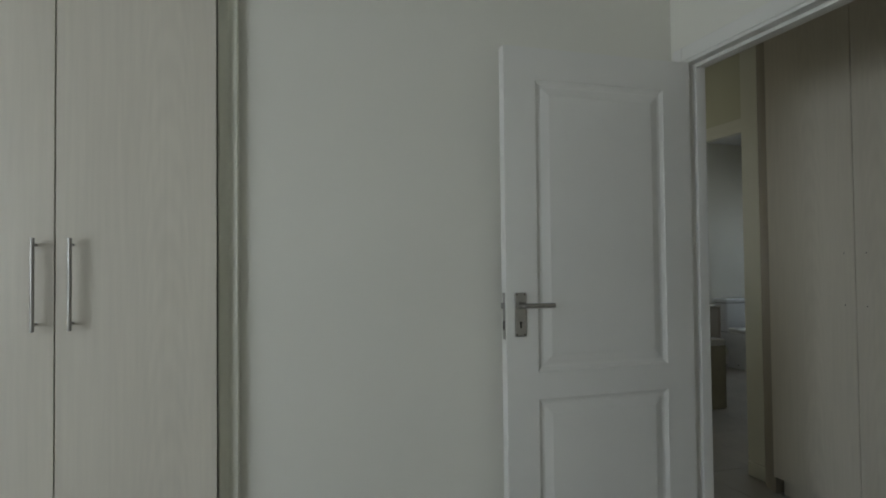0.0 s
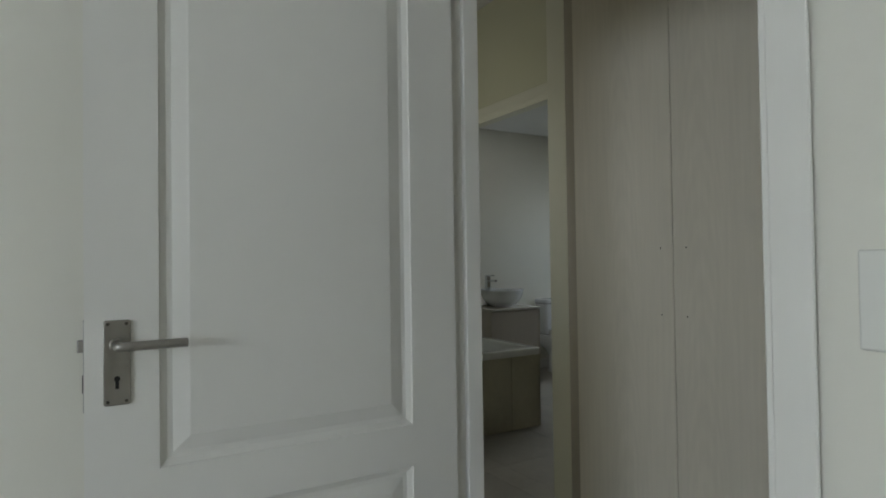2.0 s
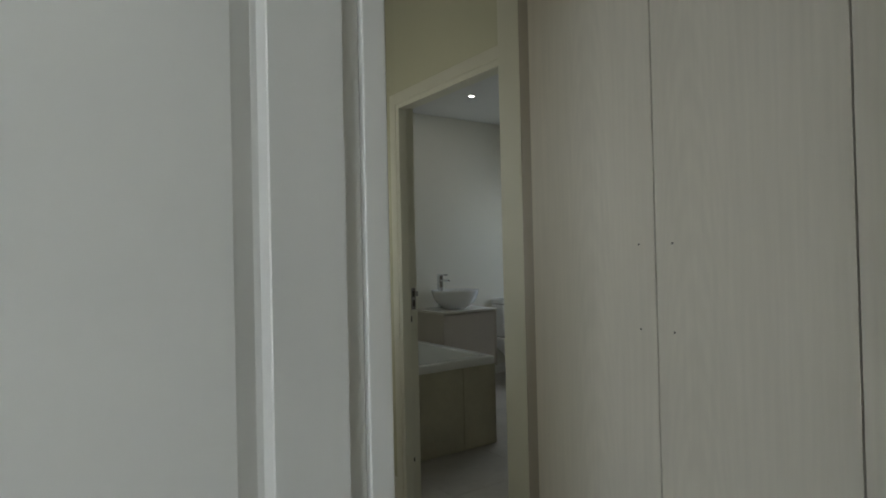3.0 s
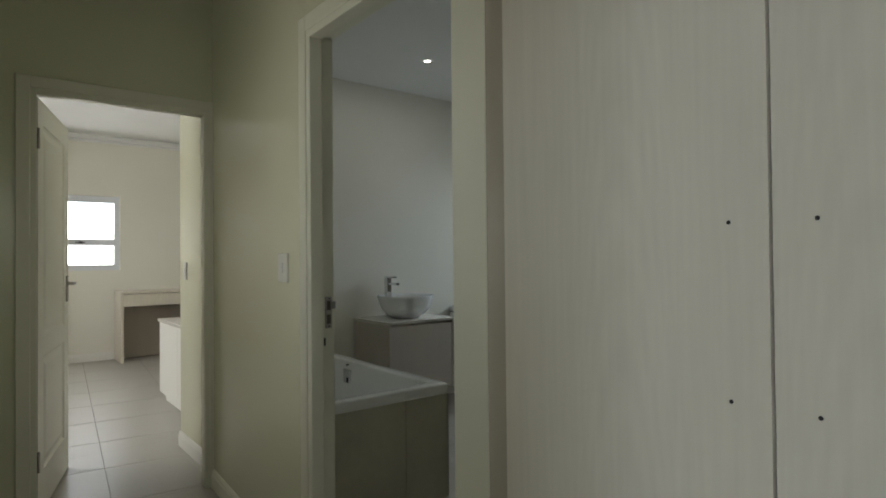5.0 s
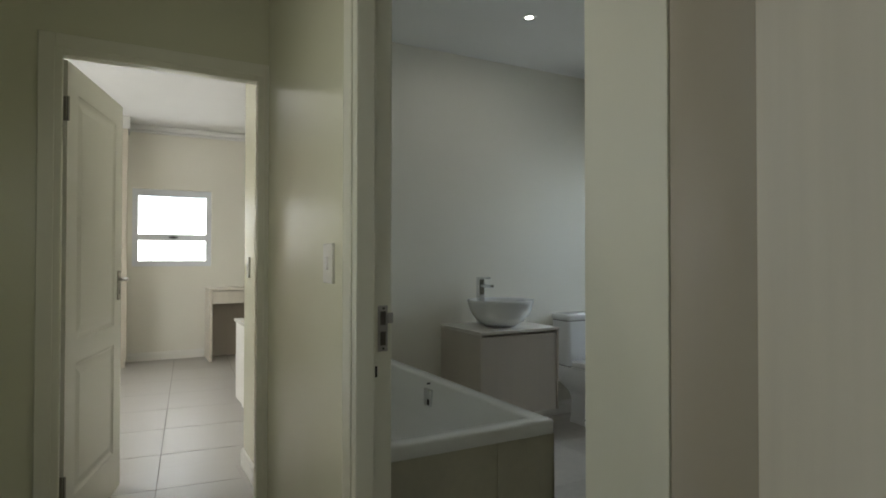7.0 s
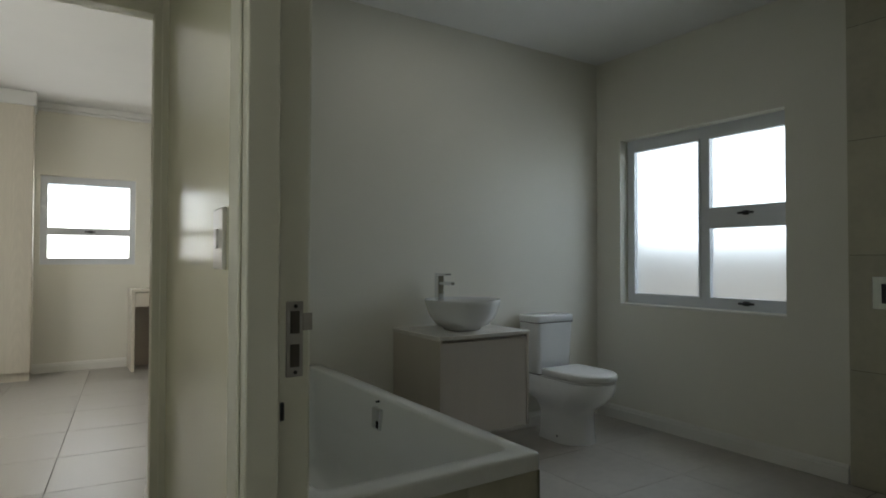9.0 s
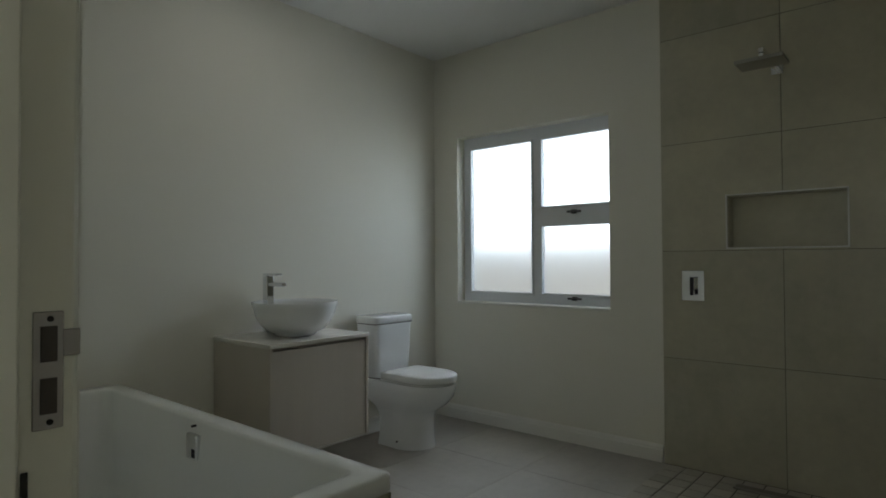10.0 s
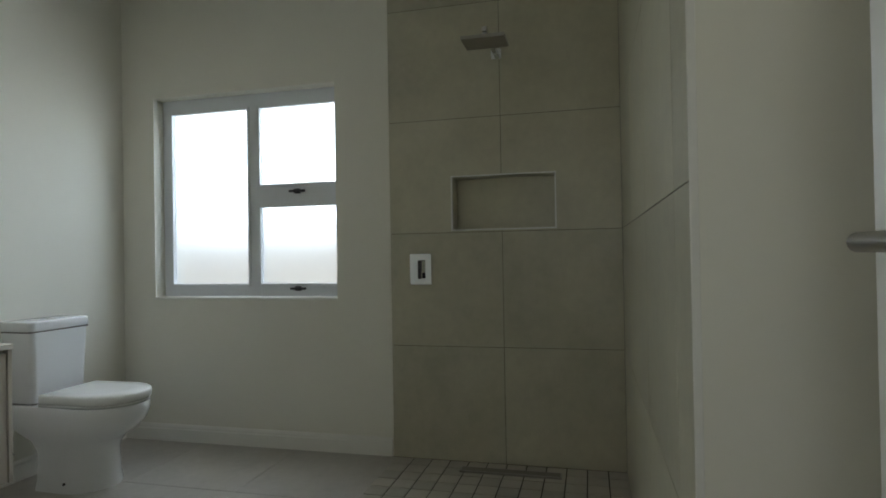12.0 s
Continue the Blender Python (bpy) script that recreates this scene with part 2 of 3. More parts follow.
structure(boxes("wall_bedroom_south", [((-3.2, -2.9, 0), (BX1, -2.8, CEIL))], M_WALL), "off-white painted plaster bedroom wall", "wall")
# opening added for the unseen west window that brightens the passage
structure(boxes("wall_passage_west", [((BX0, BED_N + 0.1, 0), (BX1, 3.05, CEIL)), ((BX0, 4.25, 0), (BX1, KY0, CEIL)),
          ((BX0, 3.05, 0), (BX1, 4.25, 1.0)), ((BX0, 3.05, 2.2), (BX1, 4.25, CEIL))], M_HALL), "cream sheen-painted passage wall with an added window opening", "wall")
# the window opening here is an addition, cut for the fill lamp behind
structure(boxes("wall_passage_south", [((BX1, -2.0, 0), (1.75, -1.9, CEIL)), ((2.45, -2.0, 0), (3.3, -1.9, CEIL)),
          ((1.75, -2.0, 0), (2.45, -1.9, 1.1)), ((1.75, -2.0, 2.3), (2.45, -1.9, CEIL))], M_HALL), "cream passage wall with a small added window opening", "wall")
structure(boxes("wall_passage_east", [((PX0, 2.6, 0), (PX1, BA0 - 0.03, CEIL)), ((PX0, BA0 - 0.03, HEAD + 0.03), (PX1, BA1 + 0.03, CEIL))], M_HALL), "cream sheen-painted passage wall with a bathroom doorway", "wall")
HX0, HX1 = 2.716, 2.79        # the wall beyond the bathroom door runs a little askew
structure(prism("wall_passage_end", [(HX0, BA1 + 0.03), (2.797, BA1 + 0.03), (2.797, KY0), (HX1, KY0)], "z", 0, CEIL, M_HALL), "cream sheen-painted passage wall beyond the bathroom door", "wall")
structure(boxes("wall_passage_north", [((0.6, KY0, 0), (KD0 - 0.03, KY1, CEIL)), ((KD1 + 0.03, KY0, 0), (2.95, KY1, CEIL)),
          ((KD0 - 0.03, KY0, HEAD + 0.03), (KD1 + 0.03, KY1, CEIL))], M_HALL), "cream sheen-painted wall at the end of the passage", "wall")
structure(boxes("wall_behind_cupboard", [((3.2, -1.9, 0), (3.3, 2.6, CEIL))], M_HALL), "painted wall behind the built-in cupboard", "wall")
structure(boxes("wall_bathroom_south", [((PX1, 2.6, 0), (6.18, BATH_S, CEIL))], M_WALL), "off-white painted bathroom wall", "wall")
structure(boxes("wall_shower_nib", [((3.95, BATH_S, 0), (6.0, 3.018, CEIL))], M_WALL), "off-white painted nib wall beside the shower", "wall")
structure(boxes("wall_bathroom_west", [((2.7975, 4.15, 0), (2.95, KY0, CEIL))], M_WALL), "off-white painted wall beside the bath", "wall")
structure(boxes("wall_bathroom_north", [((2.952, BATH_N, 0), (6.18, BATH_N + 0.15, CEIL))], M_WALL), "off-white painted wall behind the basin", "wall")
WY0, WY1, WZ0, WZ1 = 4.557, 5.745, 0.855, 2.062
NY0, NY1, NZ0, NZ1 = 3.348, 3.895, 1.21, 1.50
structure(boxes("wall_bathroom_east", [((BATH_E, WY1, 0), (6.18, BATH_N, CEIL)), ((BATH_E, NY1, 0), (6.18, WY0, CEIL)),
          ((BATH_E, WY0, 0), (6.18, WY1, WZ0)), ((BATH_E, WY0, WZ1), (6.18, WY1, CEIL)),
          ((BATH_E, 3.018, 0), (6.18, NY0, CEIL)), ((BATH_E, NY0, 0), (6.18, NY1, NZ0)), ((BATH_E, NY0, NZ1), (6.18, NY1, CEIL)),
          ((6.06, NY0, NZ0), (6.18, NY1, NZ1))], M_WALL), "off-white painted wall with a frosted window", "wall")
RW = dict(x0=2.30, x1=3.18, z0=1.12, z1=2.05)
RY = 10.15
structure(boxes("wall_dressing_north", [((0.5, RY, 0), (RW["x0"], RY + 0.2, 2.8)), ((RW["x1"], RY, 0), (5.2, RY + 0.2, 2.8)),
          ((RW["x0"], RY, 0), (RW["x1"], RY + 0.2, RW["z0"])), ((RW["x0"], RY, RW["z1"]), (RW["x1"], RY + 0.2, 2.8))], M_WALL), "off-white painted far wall with a small window", "wall")
# wide opening added for the unseen side window
structure(boxes("wall_dressing_west", [((0.5, KY1, 0), (0.6, 6.6, 2.8)), ((0.5, 8.6, 0), (0.6, RY, 2.8)), ((0.5, 6.6, 0), (0.6, 8.6, 0.9)), ((0.5, 6.6, 2.2), (0.6, 8.6, 2.8))], M_WALL), "off-white wall with a wide window opening", "wall")
structure(boxes("wall_dressing_east", [((5.1, BATH_N + 0.15, 0), (5.2, RY, 2.8))], M_WALL), "off-white painted wall of the dressing room", "wall")
structure(boxes("wall_dressing_south", [((2.95, 6.121, 0), (5.1, 6.2, 2.8))], M_WALL), "off-white painted wall of the dressing room", "wall")
structure(boxes("wall_dressing_nib", [((2.842, KY1, 0), (2.95, 5.97, 2.8))], M_HALL, bevel=0.004), "cream painted nib wall inside the doorway", "wall")
structure(boxes("ceiling", [((-3.3, -2.9, CEIL), (3.3, BED_N + 0.1, CEIL + 0.12)), ((BX0, BED_N + 0.1, CEIL), (2.95, KY1, CEIL + 0.12)),
          ((3.3, 2.6, CEIL), (6.2, BATH_N + 0.15, CEIL + 0.12)), ((2.95, BED_N + 0.1, CEIL), (3.3, BATH_N + 0.15, CEIL + 0.12))], M_CEIL), "flat white painted ceiling", "ceiling")
structure(boxes("ceiling_dressing", [((0.5, KY1, 2.8), (2.95, 6.12, 2.92)), ((0.5, 6.12, 2.8), (5.2, RY + 0.2, 2.92))], M_CEIL), "flat white painted ceiling of the far room", "ceiling")
structure(boxes("cornice", [((0.6, RY - 0.05, 2.74), (5.1, RY, 2.8)), ((0.6, RY - 0.025, 2.71), (5.1, RY, 2.74))], M_CEIL, 0.01), "white coved cornice along the far ceiling", "cornice")

# skirtings with a moulded top edge
SKP = [(0, 0), (0.016, 0), (0.016, 0.07), (0.012, 0.076), (0.012, 0.084), (0.006, 0.096), (0, 0.1)]


def skirting(x0, y0, x1, y1, mat=M_ENAMEL):
    """Runs from the first to the second point, standing out to the left of that way."""
    d = Vector((x1 - x0, y1 - y0, 0))
    n = Vector((-d.y, d.x, 0)).normalized()
    bm = bmesh.new()
    rows = [[bm.verts.new(Vector((x0, y0, 0)) + d * s + n * (p[0] - 0.001) + Vector((0, 0, p[1]))) for p in SKP] for s in (0, 1)]
    for i in range(len(SKP)):
        j = (i + 1) % len(SKP)
        bm.faces.new((rows[0][i], rows[0][j], rows[1][j], rows[1][i]))
    bm.faces.new(rows[0]), bm.faces.new(rows[1][::-1])
    return structure(finish("baseboard", bm, mat), "white moulded skirting board at the wall's foot", "skirting")


skirting(BATH_E, 4.245, BATH_E, BATH_N - 0.016)
skirting(BATH_E, BATH_N, 3.72, BATH_N)
skirting(HX0 + 0.002, BA1 + 0.07, HX1, KY0, M_FRAME)
skirting(3.10, RY, 2.25, RY)
skirting(2.842, KY1 + 0.02, 2.842, 5.97)
boxes_nib = boxes("baseboard", [((PX0 - 0.03, 2.70, 0), (PX0 - 0.0, BA0 + 0.006, 0.085))], M_FRAME, 0.006)
structure(boxes_nib, "cream skirting block at the door frame's foot", "skirting")


# ---- door frames ----
def door_frame(name, axis, face_a, face_b, o0, o1, rebate_low, label, mat=M_FRAME):
    """A timber frame lining an opening from o0 to o1, between two wall faces; the rebate lies on the low or the high side."""
    root = group_at(name)
    structure(root, label, "door frame")
    mid = face_a + (0.03 if rebate_low else face_b - face_a - 0.044)
    a, b = face_a - 0.010, face_b + 0.006
    d0, d1 = (a, mid), (mid, b)
    deep, shallow = (d1, d0) if rebate_low else (d0, d1)

    def bx(u0, u1, w0, w1, z0, z1):
        return ((w0, u0, z0), (w1, u1, z1)) if axis == "x" else ((u0, w0, z0), (u1, w1, z1))

    for part, u0, u1, s in (("jamb", o0 - 0.05, o0, 1), ("jamb", o1, o1 + 0.05, -1)):
        ins = [bx(u0, u1, *shallow, 0, HEAD + 0.05)]
        ins.append(bx(u0 if s > 0 else u0 - 0.013, u1 + 0.013 if s > 0 else u1, *deep, 0, HEAD + 0.05))
        boxes(part, ins, mat, 0.003, parent=root)
    boxes("head", [bx(o0, o1, *shallow, HEAD, HEAD + 0.05), bx(o0 + 0.013, o1 - 0.013, *deep, HEAD - 0.013, HEAD + 0.05)], mat, 0.003, parent=root)
    for w0, w1 in ((a - 0.006, a), (b, b + 0.006)):
        boxes("architrave", [bx(o0 - 0.068, o0 - 0.012, w0, w1, 0, HEAD + 0.068), bx(o1 + 0.012, o1 + 0.068, w0, w1, 0, HEAD + 0.068),
              bx(o0 - 0.012, o1 + 0.012, w0, w1, HEAD + 0.012, HEAD + 0.068)], mat, 0.004, parent=root)
    return root


door_frame("door_frame_1", "x", BX0, BX1, BD0, BD1, True, "white enamelled timber door frame of the bedroom", M_ENAMEL)
fr2 = door_frame("door_frame_2", "x", PX0, PX1, BA0, BA1, False, "cream enamelled timber door frame of the bathroom")
door_frame("door_frame_3", "y", KY0, KY1, KD0, KD1, False, "cream enamelled timber door frame at the passage's end")
# strike plate and rubber stop in the bathroom frame
boxes("strike_plate", [((2.757, BA1 - 0.0025, 0.995), (2.783, BA1 + 0.001, 1.108)), ((2.782, BA1 - 0.004, 1.064), (2.797, BA1 - 0.0005, 1.09))], M_STEEL, 0.001, parent=fr2)
boxes("latch_hole", [((2.763, BA1 - 0.004, 1.06), (2.777, BA1 - 0.002, 1.094)), ((2.763, BA1 - 0.004, 1.01), (2.777, BA1 - 0.002, 1.044))], M_GAP, parent=fr2)
tube("screw_head", [(2.771, BA1 - 0.0055, 1.101), (2.771, BA1 - 0.002, 1.101)], 0.003, M_DARK, fr2, 8)
tube("screw_head", [(2.771, BA1 - 0.0055, 1.002), (2.771, BA1 - 0.002, 1.002)], 0.003, M_DARK, fr2, 8)
boxes("keep_slot", [((2.745, BA1 - 0.0145, 0.935), (2.751, BA1 - 0.0115, 0.962)), ((2.745, BA1 - 0.0145, 0.215), (2.751, BA1 - 0.0115, 0.235))], M_DARK, 0.001, parent=fr2)


# ---- panelled door leaf ----
def leaf_mesh(w, h, th):
    """Hinge edge at the origin, along +x, thickness from 0 to th in y; two raised panels on both faces."""
    bm = bmesh.new()
    st = 0.122
    xs = [0, st, w - st, w]
    zs = [0.008, 0.21, 0.775, 0.872, 1.925, h]
    for side in (0, 1):
        y = th if side else 0.0
        inn = -1 if side else 1
        for i in range(3):
            for k in range(5):
                x0, x1, z0, z1 = xs[i], xs[i + 1], zs[k], zs[k + 1]
                if i == 1 and k in (1, 3):
                    loops = []
                    for ins, dep in ((0, 0), (0.002, 0.003), (0.014, 0.009), (0.024, 0.0095), (0.028, 0.0085), (0.050, 0.003), (0.055, 0.0015)):
                        yy = y + inn * dep
                        loops.append([bm.verts.new(p) for p in ((x0 + ins, yy, z0 + ins), (x1 - ins, yy, z0 + ins), (x1 - ins, yy, z1 - ins), (x0 + ins, yy, z1 - ins))])
                    for a, b in zip(loops, loops[1:]):
                        for q in range(4):
                            bm.faces.new((a[q], a[(q + 1) % 4], b[(q + 1) % 4], b[q]))
                    bm.faces.new(loops[-1])
                else:
                    bm.faces.new([bm.verts.new(p) for p in ((x0, y, z0), (x1, y, z0), (x1, y, z1), (x0, y, z1))])
    for a, b in (((0, zs[0]), (w, zs[0])), ((w, zs[0]), (w, h)), ((w, h), (0, h)), ((0, h), (0, zs[0]))):
        bm.faces.new([bm.verts.new(p) for p in ((a[0], 0, a[1]), (b[0], 0, b[1]), (b[0], th, b[1]), (a[0], th, a[1]))])
    bmesh.ops.remove_doubles(bm, verts=bm.verts, dist=0.0002)
    return bm


def door(name, hx, hy, rz, label, w=0.785, th=0.042, lever_z=1.112):
    root = group_at(name, hx, hy, 0, rz)
    structure(root, label, "door")
    finish("leaf", leaf_mesh(w, HEAD - 0.004, th), M_ENAMEL, 0.0, parent=root)
    px = w - 0.052
    for s, y in ((-1, 0.0), (1, th)):
        prism("backplate", [(px - 0.022 + dx, lever_z - 0.11 + dz) for dx, dz in ((0.003, 0), (0.041, 0), (0.044, 0.003), (0.044, 0.152), (0.041, 0.155), (0.003, 0.155), (0, 0.152), (0, 0.003))],
              "y", y + s * 0.0002, y + s * 0.006, M_STEEL, 0.0012, root)
        yy = y + s * 0.045
        tube("lever", [(px, y + s * 0.004, lever_z), (px, y + s * 0.034, lever_z), (px - 0.003, y + s * 0.041, lever_z), (px - 0.012, yy, lever_z), (px - 0.115, yy, lever_z)], 0.0085, M_STEEL, root)
        tube("rose", [(px, y + s * 0.004, lever_z), (px, y + s * 0.012, lever_z)], 0.013, M_STEEL, root, 20)
        tube("keyhole", [(px, y + s * 0.004, lever_z - 0.062), (px, y + s * 0.0066, lever_z - 0.062)], 0.0055, M_DARK, root)
        boxes("keyhole_slot", [((px - 0.003, min(y, y + s * 0.0066), lever_z - 0.08), (px + 0.003, max(y, y + s * 0.0066), lever_z - 0.064))], M_DARK, parent=root)
        for dx in (-0.015, 0.015):
            for dz in (0.038, -0.103):
                tube("screw_head", [(px + dx, y + s * 0.005, lever_z + dz), (px + dx, y + s * 0.0068, lever_z + dz)], 0.0032, M_GAP, root, 8)
    boxes("lock_faceplate", [((w - 0.001, th / 2 - 0.011, lever_z - 0.12), (w + 0.0015, th / 2 + 0.011, lever_z + 0.045))], M_STEEL, 0.0006, parent=root)
    boxes("latch_bolt", [((w, th / 2 - 0.006, lever_z - 0.012), (w + 0.011, th / 2 + 0.006, lever_z + 0.01))], M_STEEL, 0.002, parent=root)
    boxes("dead_bolt", [((w, th / 2 - 0.006, lever_z - 0.085), (w + 0.003, th / 2 + 0.006, lever_z - 0.055))], M_DARK, parent=root)
    for z in (0.28, 1.84):
        boxes("hinge", [((-0.004, -0.004, z - 0.05), (0.034, 0.0, z + 0.05))], M_STEEL, 0.001, parent=root) if name != "door_3" else \
            boxes("hinge", [((-0.004, 0.004, z - 0.05), (-0.0005, 0.036, z + 0.05))], M_STEEL, 0.001, parent=root)
        tube("hinge_pin", [(-0.004, -0.004, z - 0.05), (-0.004, -0.004, z + 0.05)], 0.006, M_STEEL, root, 10)
    return root


door("door_1", 1.568, 1.983, 180, "white two-panel bedroom door standing wide open")
door("door_2", PX1 + 0.008, BA0 - 0.012, 4.2, "white two-panel bathroom door standing wide open", w=0.76, lever_z=1.092)
door("door_3", KD0 + 0.024, KY1 + 0.006, 75.3, "white two-panel door standing open at the passage's end")


# ---- switches ----
def switch(x, y, z, rz, w, h, label, rockers=1):
    """A plate against a wall; its face looks along its own -y."""
    root = group_at("light_switch", x, y, z, rz)
    tagged(root, label, "switch")
    prism("plate", [(-w / 2, -h / 2), (w / 2, -h / 2), (w / 2, h / 2), (-w / 2, h / 2)], "y", -0.009, 0.0, M_SWITCH, 0.003, root)
    for i in range(rockers):
        c = (i - (rockers - 1) / 2) * 0.03
        boxes("rocker", [((c - 0.011, -0.013, -0.018), (c + 0.011, -0.008, 0.018))], M_PLAST, 0.0015, root)
        boxes("mark", [((c - 0.003, -0.0136, 0.004), (c + 0.003, -0.0129, 0.0055))], M_DARK, parent=root)
    return root


switch(BX0, 0.99, 1.205, -90, 0.12, 0.118, "white plastic light switch plate on the bedroom wall")
switch(2.732, 3.98, 1.21, -93.1, 0.105, 0.115, "white plastic light switch on the cream passage wall")
switch(2.842, 5.83, 1.17, -90, 0.07, 0.115, "white plastic light switch on the nib wall")


# ---- built-in cupboards ----
def bar_handle(root, x, y, z, length, axis):
    """A bar on two posts, standing out along -y or -x."""
    if axis == "y":
        f = lambda d, s: (x, y - d, z + s)
    else:
        f = lambda d, s: (x - d, y, z + s)
    tube("handle", [f(0.032, -length / 2 - 0.004), f(0.032, length / 2 + 0.004)], 0.006, M_STEEL, root)
    for s in (-length / 2 + 0.016, length / 2 - 0.016):
        tube("handle_post", [f(0, s), f(0.032, s)], 0.0045, M_STEEL, root, 10)


ward = group_at("wardrobe", -1.9, 2.06, 0)
tagged(ward, "built-in wardrobe with limed oak doors and steel bars", "wardrobe")
edges = [-0.175 - 0.446 * i for i in range(5)]
for i in range(4):
    x1, x0 = edges[i] - 0.002, edges[i + 1] + 0.002
    d = boxes("door", [((x0 + 1.9, -0.075, 0.09), (x1 + 1.9, -0.057, 2.66))], M_MELA, 0.001, ward)
    hx = (x0 + 0.045 if i % 2 == 0 else x1 - 0.045) + 1.9
    bar_handle(ward, hx, -0.075, 1.215, 0.262, "y")
# carcass coloured near-black, so the slits between doors look shaded
boxes("carcass", [((edges[4] + 1.9, -0.056, 0.09), (edges[0] + 1.9, -0.004, 2.66))], M_GAP, 0.001, ward)
boxes("plinth", [((edges[4] + 1.9, -0.045, 0), (edges[0] + 1.9, -0.004, 0.088))], M_MELA, 0.001, ward)
fx = edges[0] + 1.9005
prism("filler_strip", [(fx + a, b) for a, b in ((0, -0.05), (0.006, -0.05), (0.012, -0.038), (0.02, -0.024), (0.03, -0.019), (0.042, -0.022), (0.05, -0.03), (0.057, -0.032), (0.062, -0.028), (0.062, -0.004), (0, -0.004))],
      "z", 0, 2.66, M_FRAME, 0.001, ward)

cup = group_at("passage_cupboard", 2.585, 2.582, 0)
tagged(cup, "tall limed oak cupboard with undrilled handles missing", "cupboard")
for i in range(6):
    y1, y0 = -0.4935 * i - 0.0022, -0.4935 * (i + 1) + 0.0022
    boxes("door", [((0, y0, 0.095), (0.018, y1, 2.66))], M_MELA, 0.001, cup)
    hy = y0 + 0.052 if i % 2 == 0 else y1 - 0.052
    for z in (1.047, 1.291):
        tube("screw_hole", [(-0.0008, hy, z), (0.004, hy, z)], 0.0032, M_DARK, cup, 10)
# same near-black here: door-gap shade put into the board's colour
boxes("carcass", [((0.02, -2.96, 0.095), (0.6, -0.001, 2.66))], M_GAP, 0.001, cup)
boxes("plinth", [((0.05, -2.96, 0), (0.6, -0.02, 0.093))], M_MELA, 0.001, cup)
boxes("top_filler", [((0.01, -2.96, 2.662), (0.6, -0.001, 2.688))], M_MELA, 0.001, cup)
structure(prism("trim", [(2.602, 2.585), (2.606, 2.61), (2.618, 2.645), (2.64, 2.685), (2.664, 2.715), (2.686, 2.7375), (PX0 - 0.001, 2.7375), (PX0 - 0.001, 2.601), (2.62, 2.585)], "z", 0, CEIL, M_TRIM, 0.001), "brown rounded filler beside the cupboard", "trim")
structure(boxes("trim", [((PX0 - 0.021, 2.738, 0.086), (PX0 - 0.0165, BA0 + 0.010, CEIL - 0.001))], M_FRAME, 0.0015), "pale flat cover board between the cupboard and the doorway", "trim")


# ---- windows ----
def casement(name, label, axis_x, c, th, u0, u1, z0, z1, panes, glass, handles, bars=0.032):
    """An aluminium window in a wall's plane. panes: (u0, u1, z0, z1) of the clear openings."""
    root = group_at(name)
    structure(root, label, "window")

    def bx(a0, a1, d0, d1, b0, b1):
        return ((d0, a0, b0), (d1, a1, b1)) if axis_x else ((a0, d0, b0), (a1, d1, b1))

    us = sorted({u0, u1, *[p[0] for p in panes], *[p[1] for p in panes]})
    zs = sorted({z0, z1, *[p[2] for p in panes], *[p[3] for p in panes]})
    cells = []
    for a0, a1 in zip(us, us[1:]):
        run = None
        for b0, b1 in zip(zs, zs[1:]):
            m = ((a0 + a1) / 2, (b0 + b1) / 2)
            if not any(p[0] < m[0] < p[1] and p[2] < m[1] < p[3] for p in panes):
                run = (run[0], b1) if run else (b0, b1)
                continue
            if run:
                cells.append(bx(a0, a1, c, c + th, *run))
                run = None
        if run:
            cells.append(bx(a0, a1, c, c + th, *run))
    boxes("frame", cells, M_ALU, 0.0, root)
    s = 0.012
    for a0, a1, b0, b1 in panes:
        boxes("sash", [bx(a0 - s, a0 + 0.004, c - 0.01, c - 0.0005, b0 - s, b1 + s), bx(a1 - 0.004, a1 + s, c - 0.01, c - 0.0005, b0 - s, b1 + s),
              bx(a0 + 0.004, a1 - 0.004, c - 0.01, c - 0.0005, b0 - s, b0 + 0.004), bx(a0 + 0.004, a1 - 0.004, c - 0.01, c - 0.0005, b1 - 0.004, b1 + s)], M_ALU, 0.002, root)
        g = boxes("pane", [bx(a0 - 0.003, a1 + 0.003, c + th * 0.5, c + th * 0.5 + 0.005, b0 - 0.003, b1 + 0.003)], glass, parent=root)
        g.visible_shadow = False
    for u, z in handles:
        boxes("window_catch", [bx(u - 0.055, u + 0.045, c - 0.036, c - 0.024, z - 0.007, z + 0.007), bx(u - 0.018, u + 0.018, c - 0.026, c - 0.009, z - 0.014, z + 0.014)], M_BLACK, 0.003, root)
    return root


casement("window_1", "white aluminium casement window with frosted glass", True, 6.045, 0.045, WY0, WY1, WZ0 + 0.004, WZ1,
         [(5.155, 5.68, 0.93, 1.975), (4.585, 5.08, 1.515, 1.975), (4.585, 5.08, 0.93, 1.385)], M_FROST, [(4.83, 1.47), (4.83, 0.905)])
structure(boxes("sill", [((BATH_E - 0.006, WY0 - 0.0, WZ0 - 0.012), (6.044, WY1, WZ0 + 0.003))], M_ENAMEL, 0.003), "white painted window sill", "sill")
casement("window_2", "white aluminium window with a top-hung sash", False, RY + 0.06, 0.045, RW["x0"], RW["x1"], RW["z0"], RW["z1"],
         [(2.362, 3.125, 1.505, 1.975), (2.362, 3.125, 1.185, 1.435)], M_GLASS, [(2.75, 1.47)])
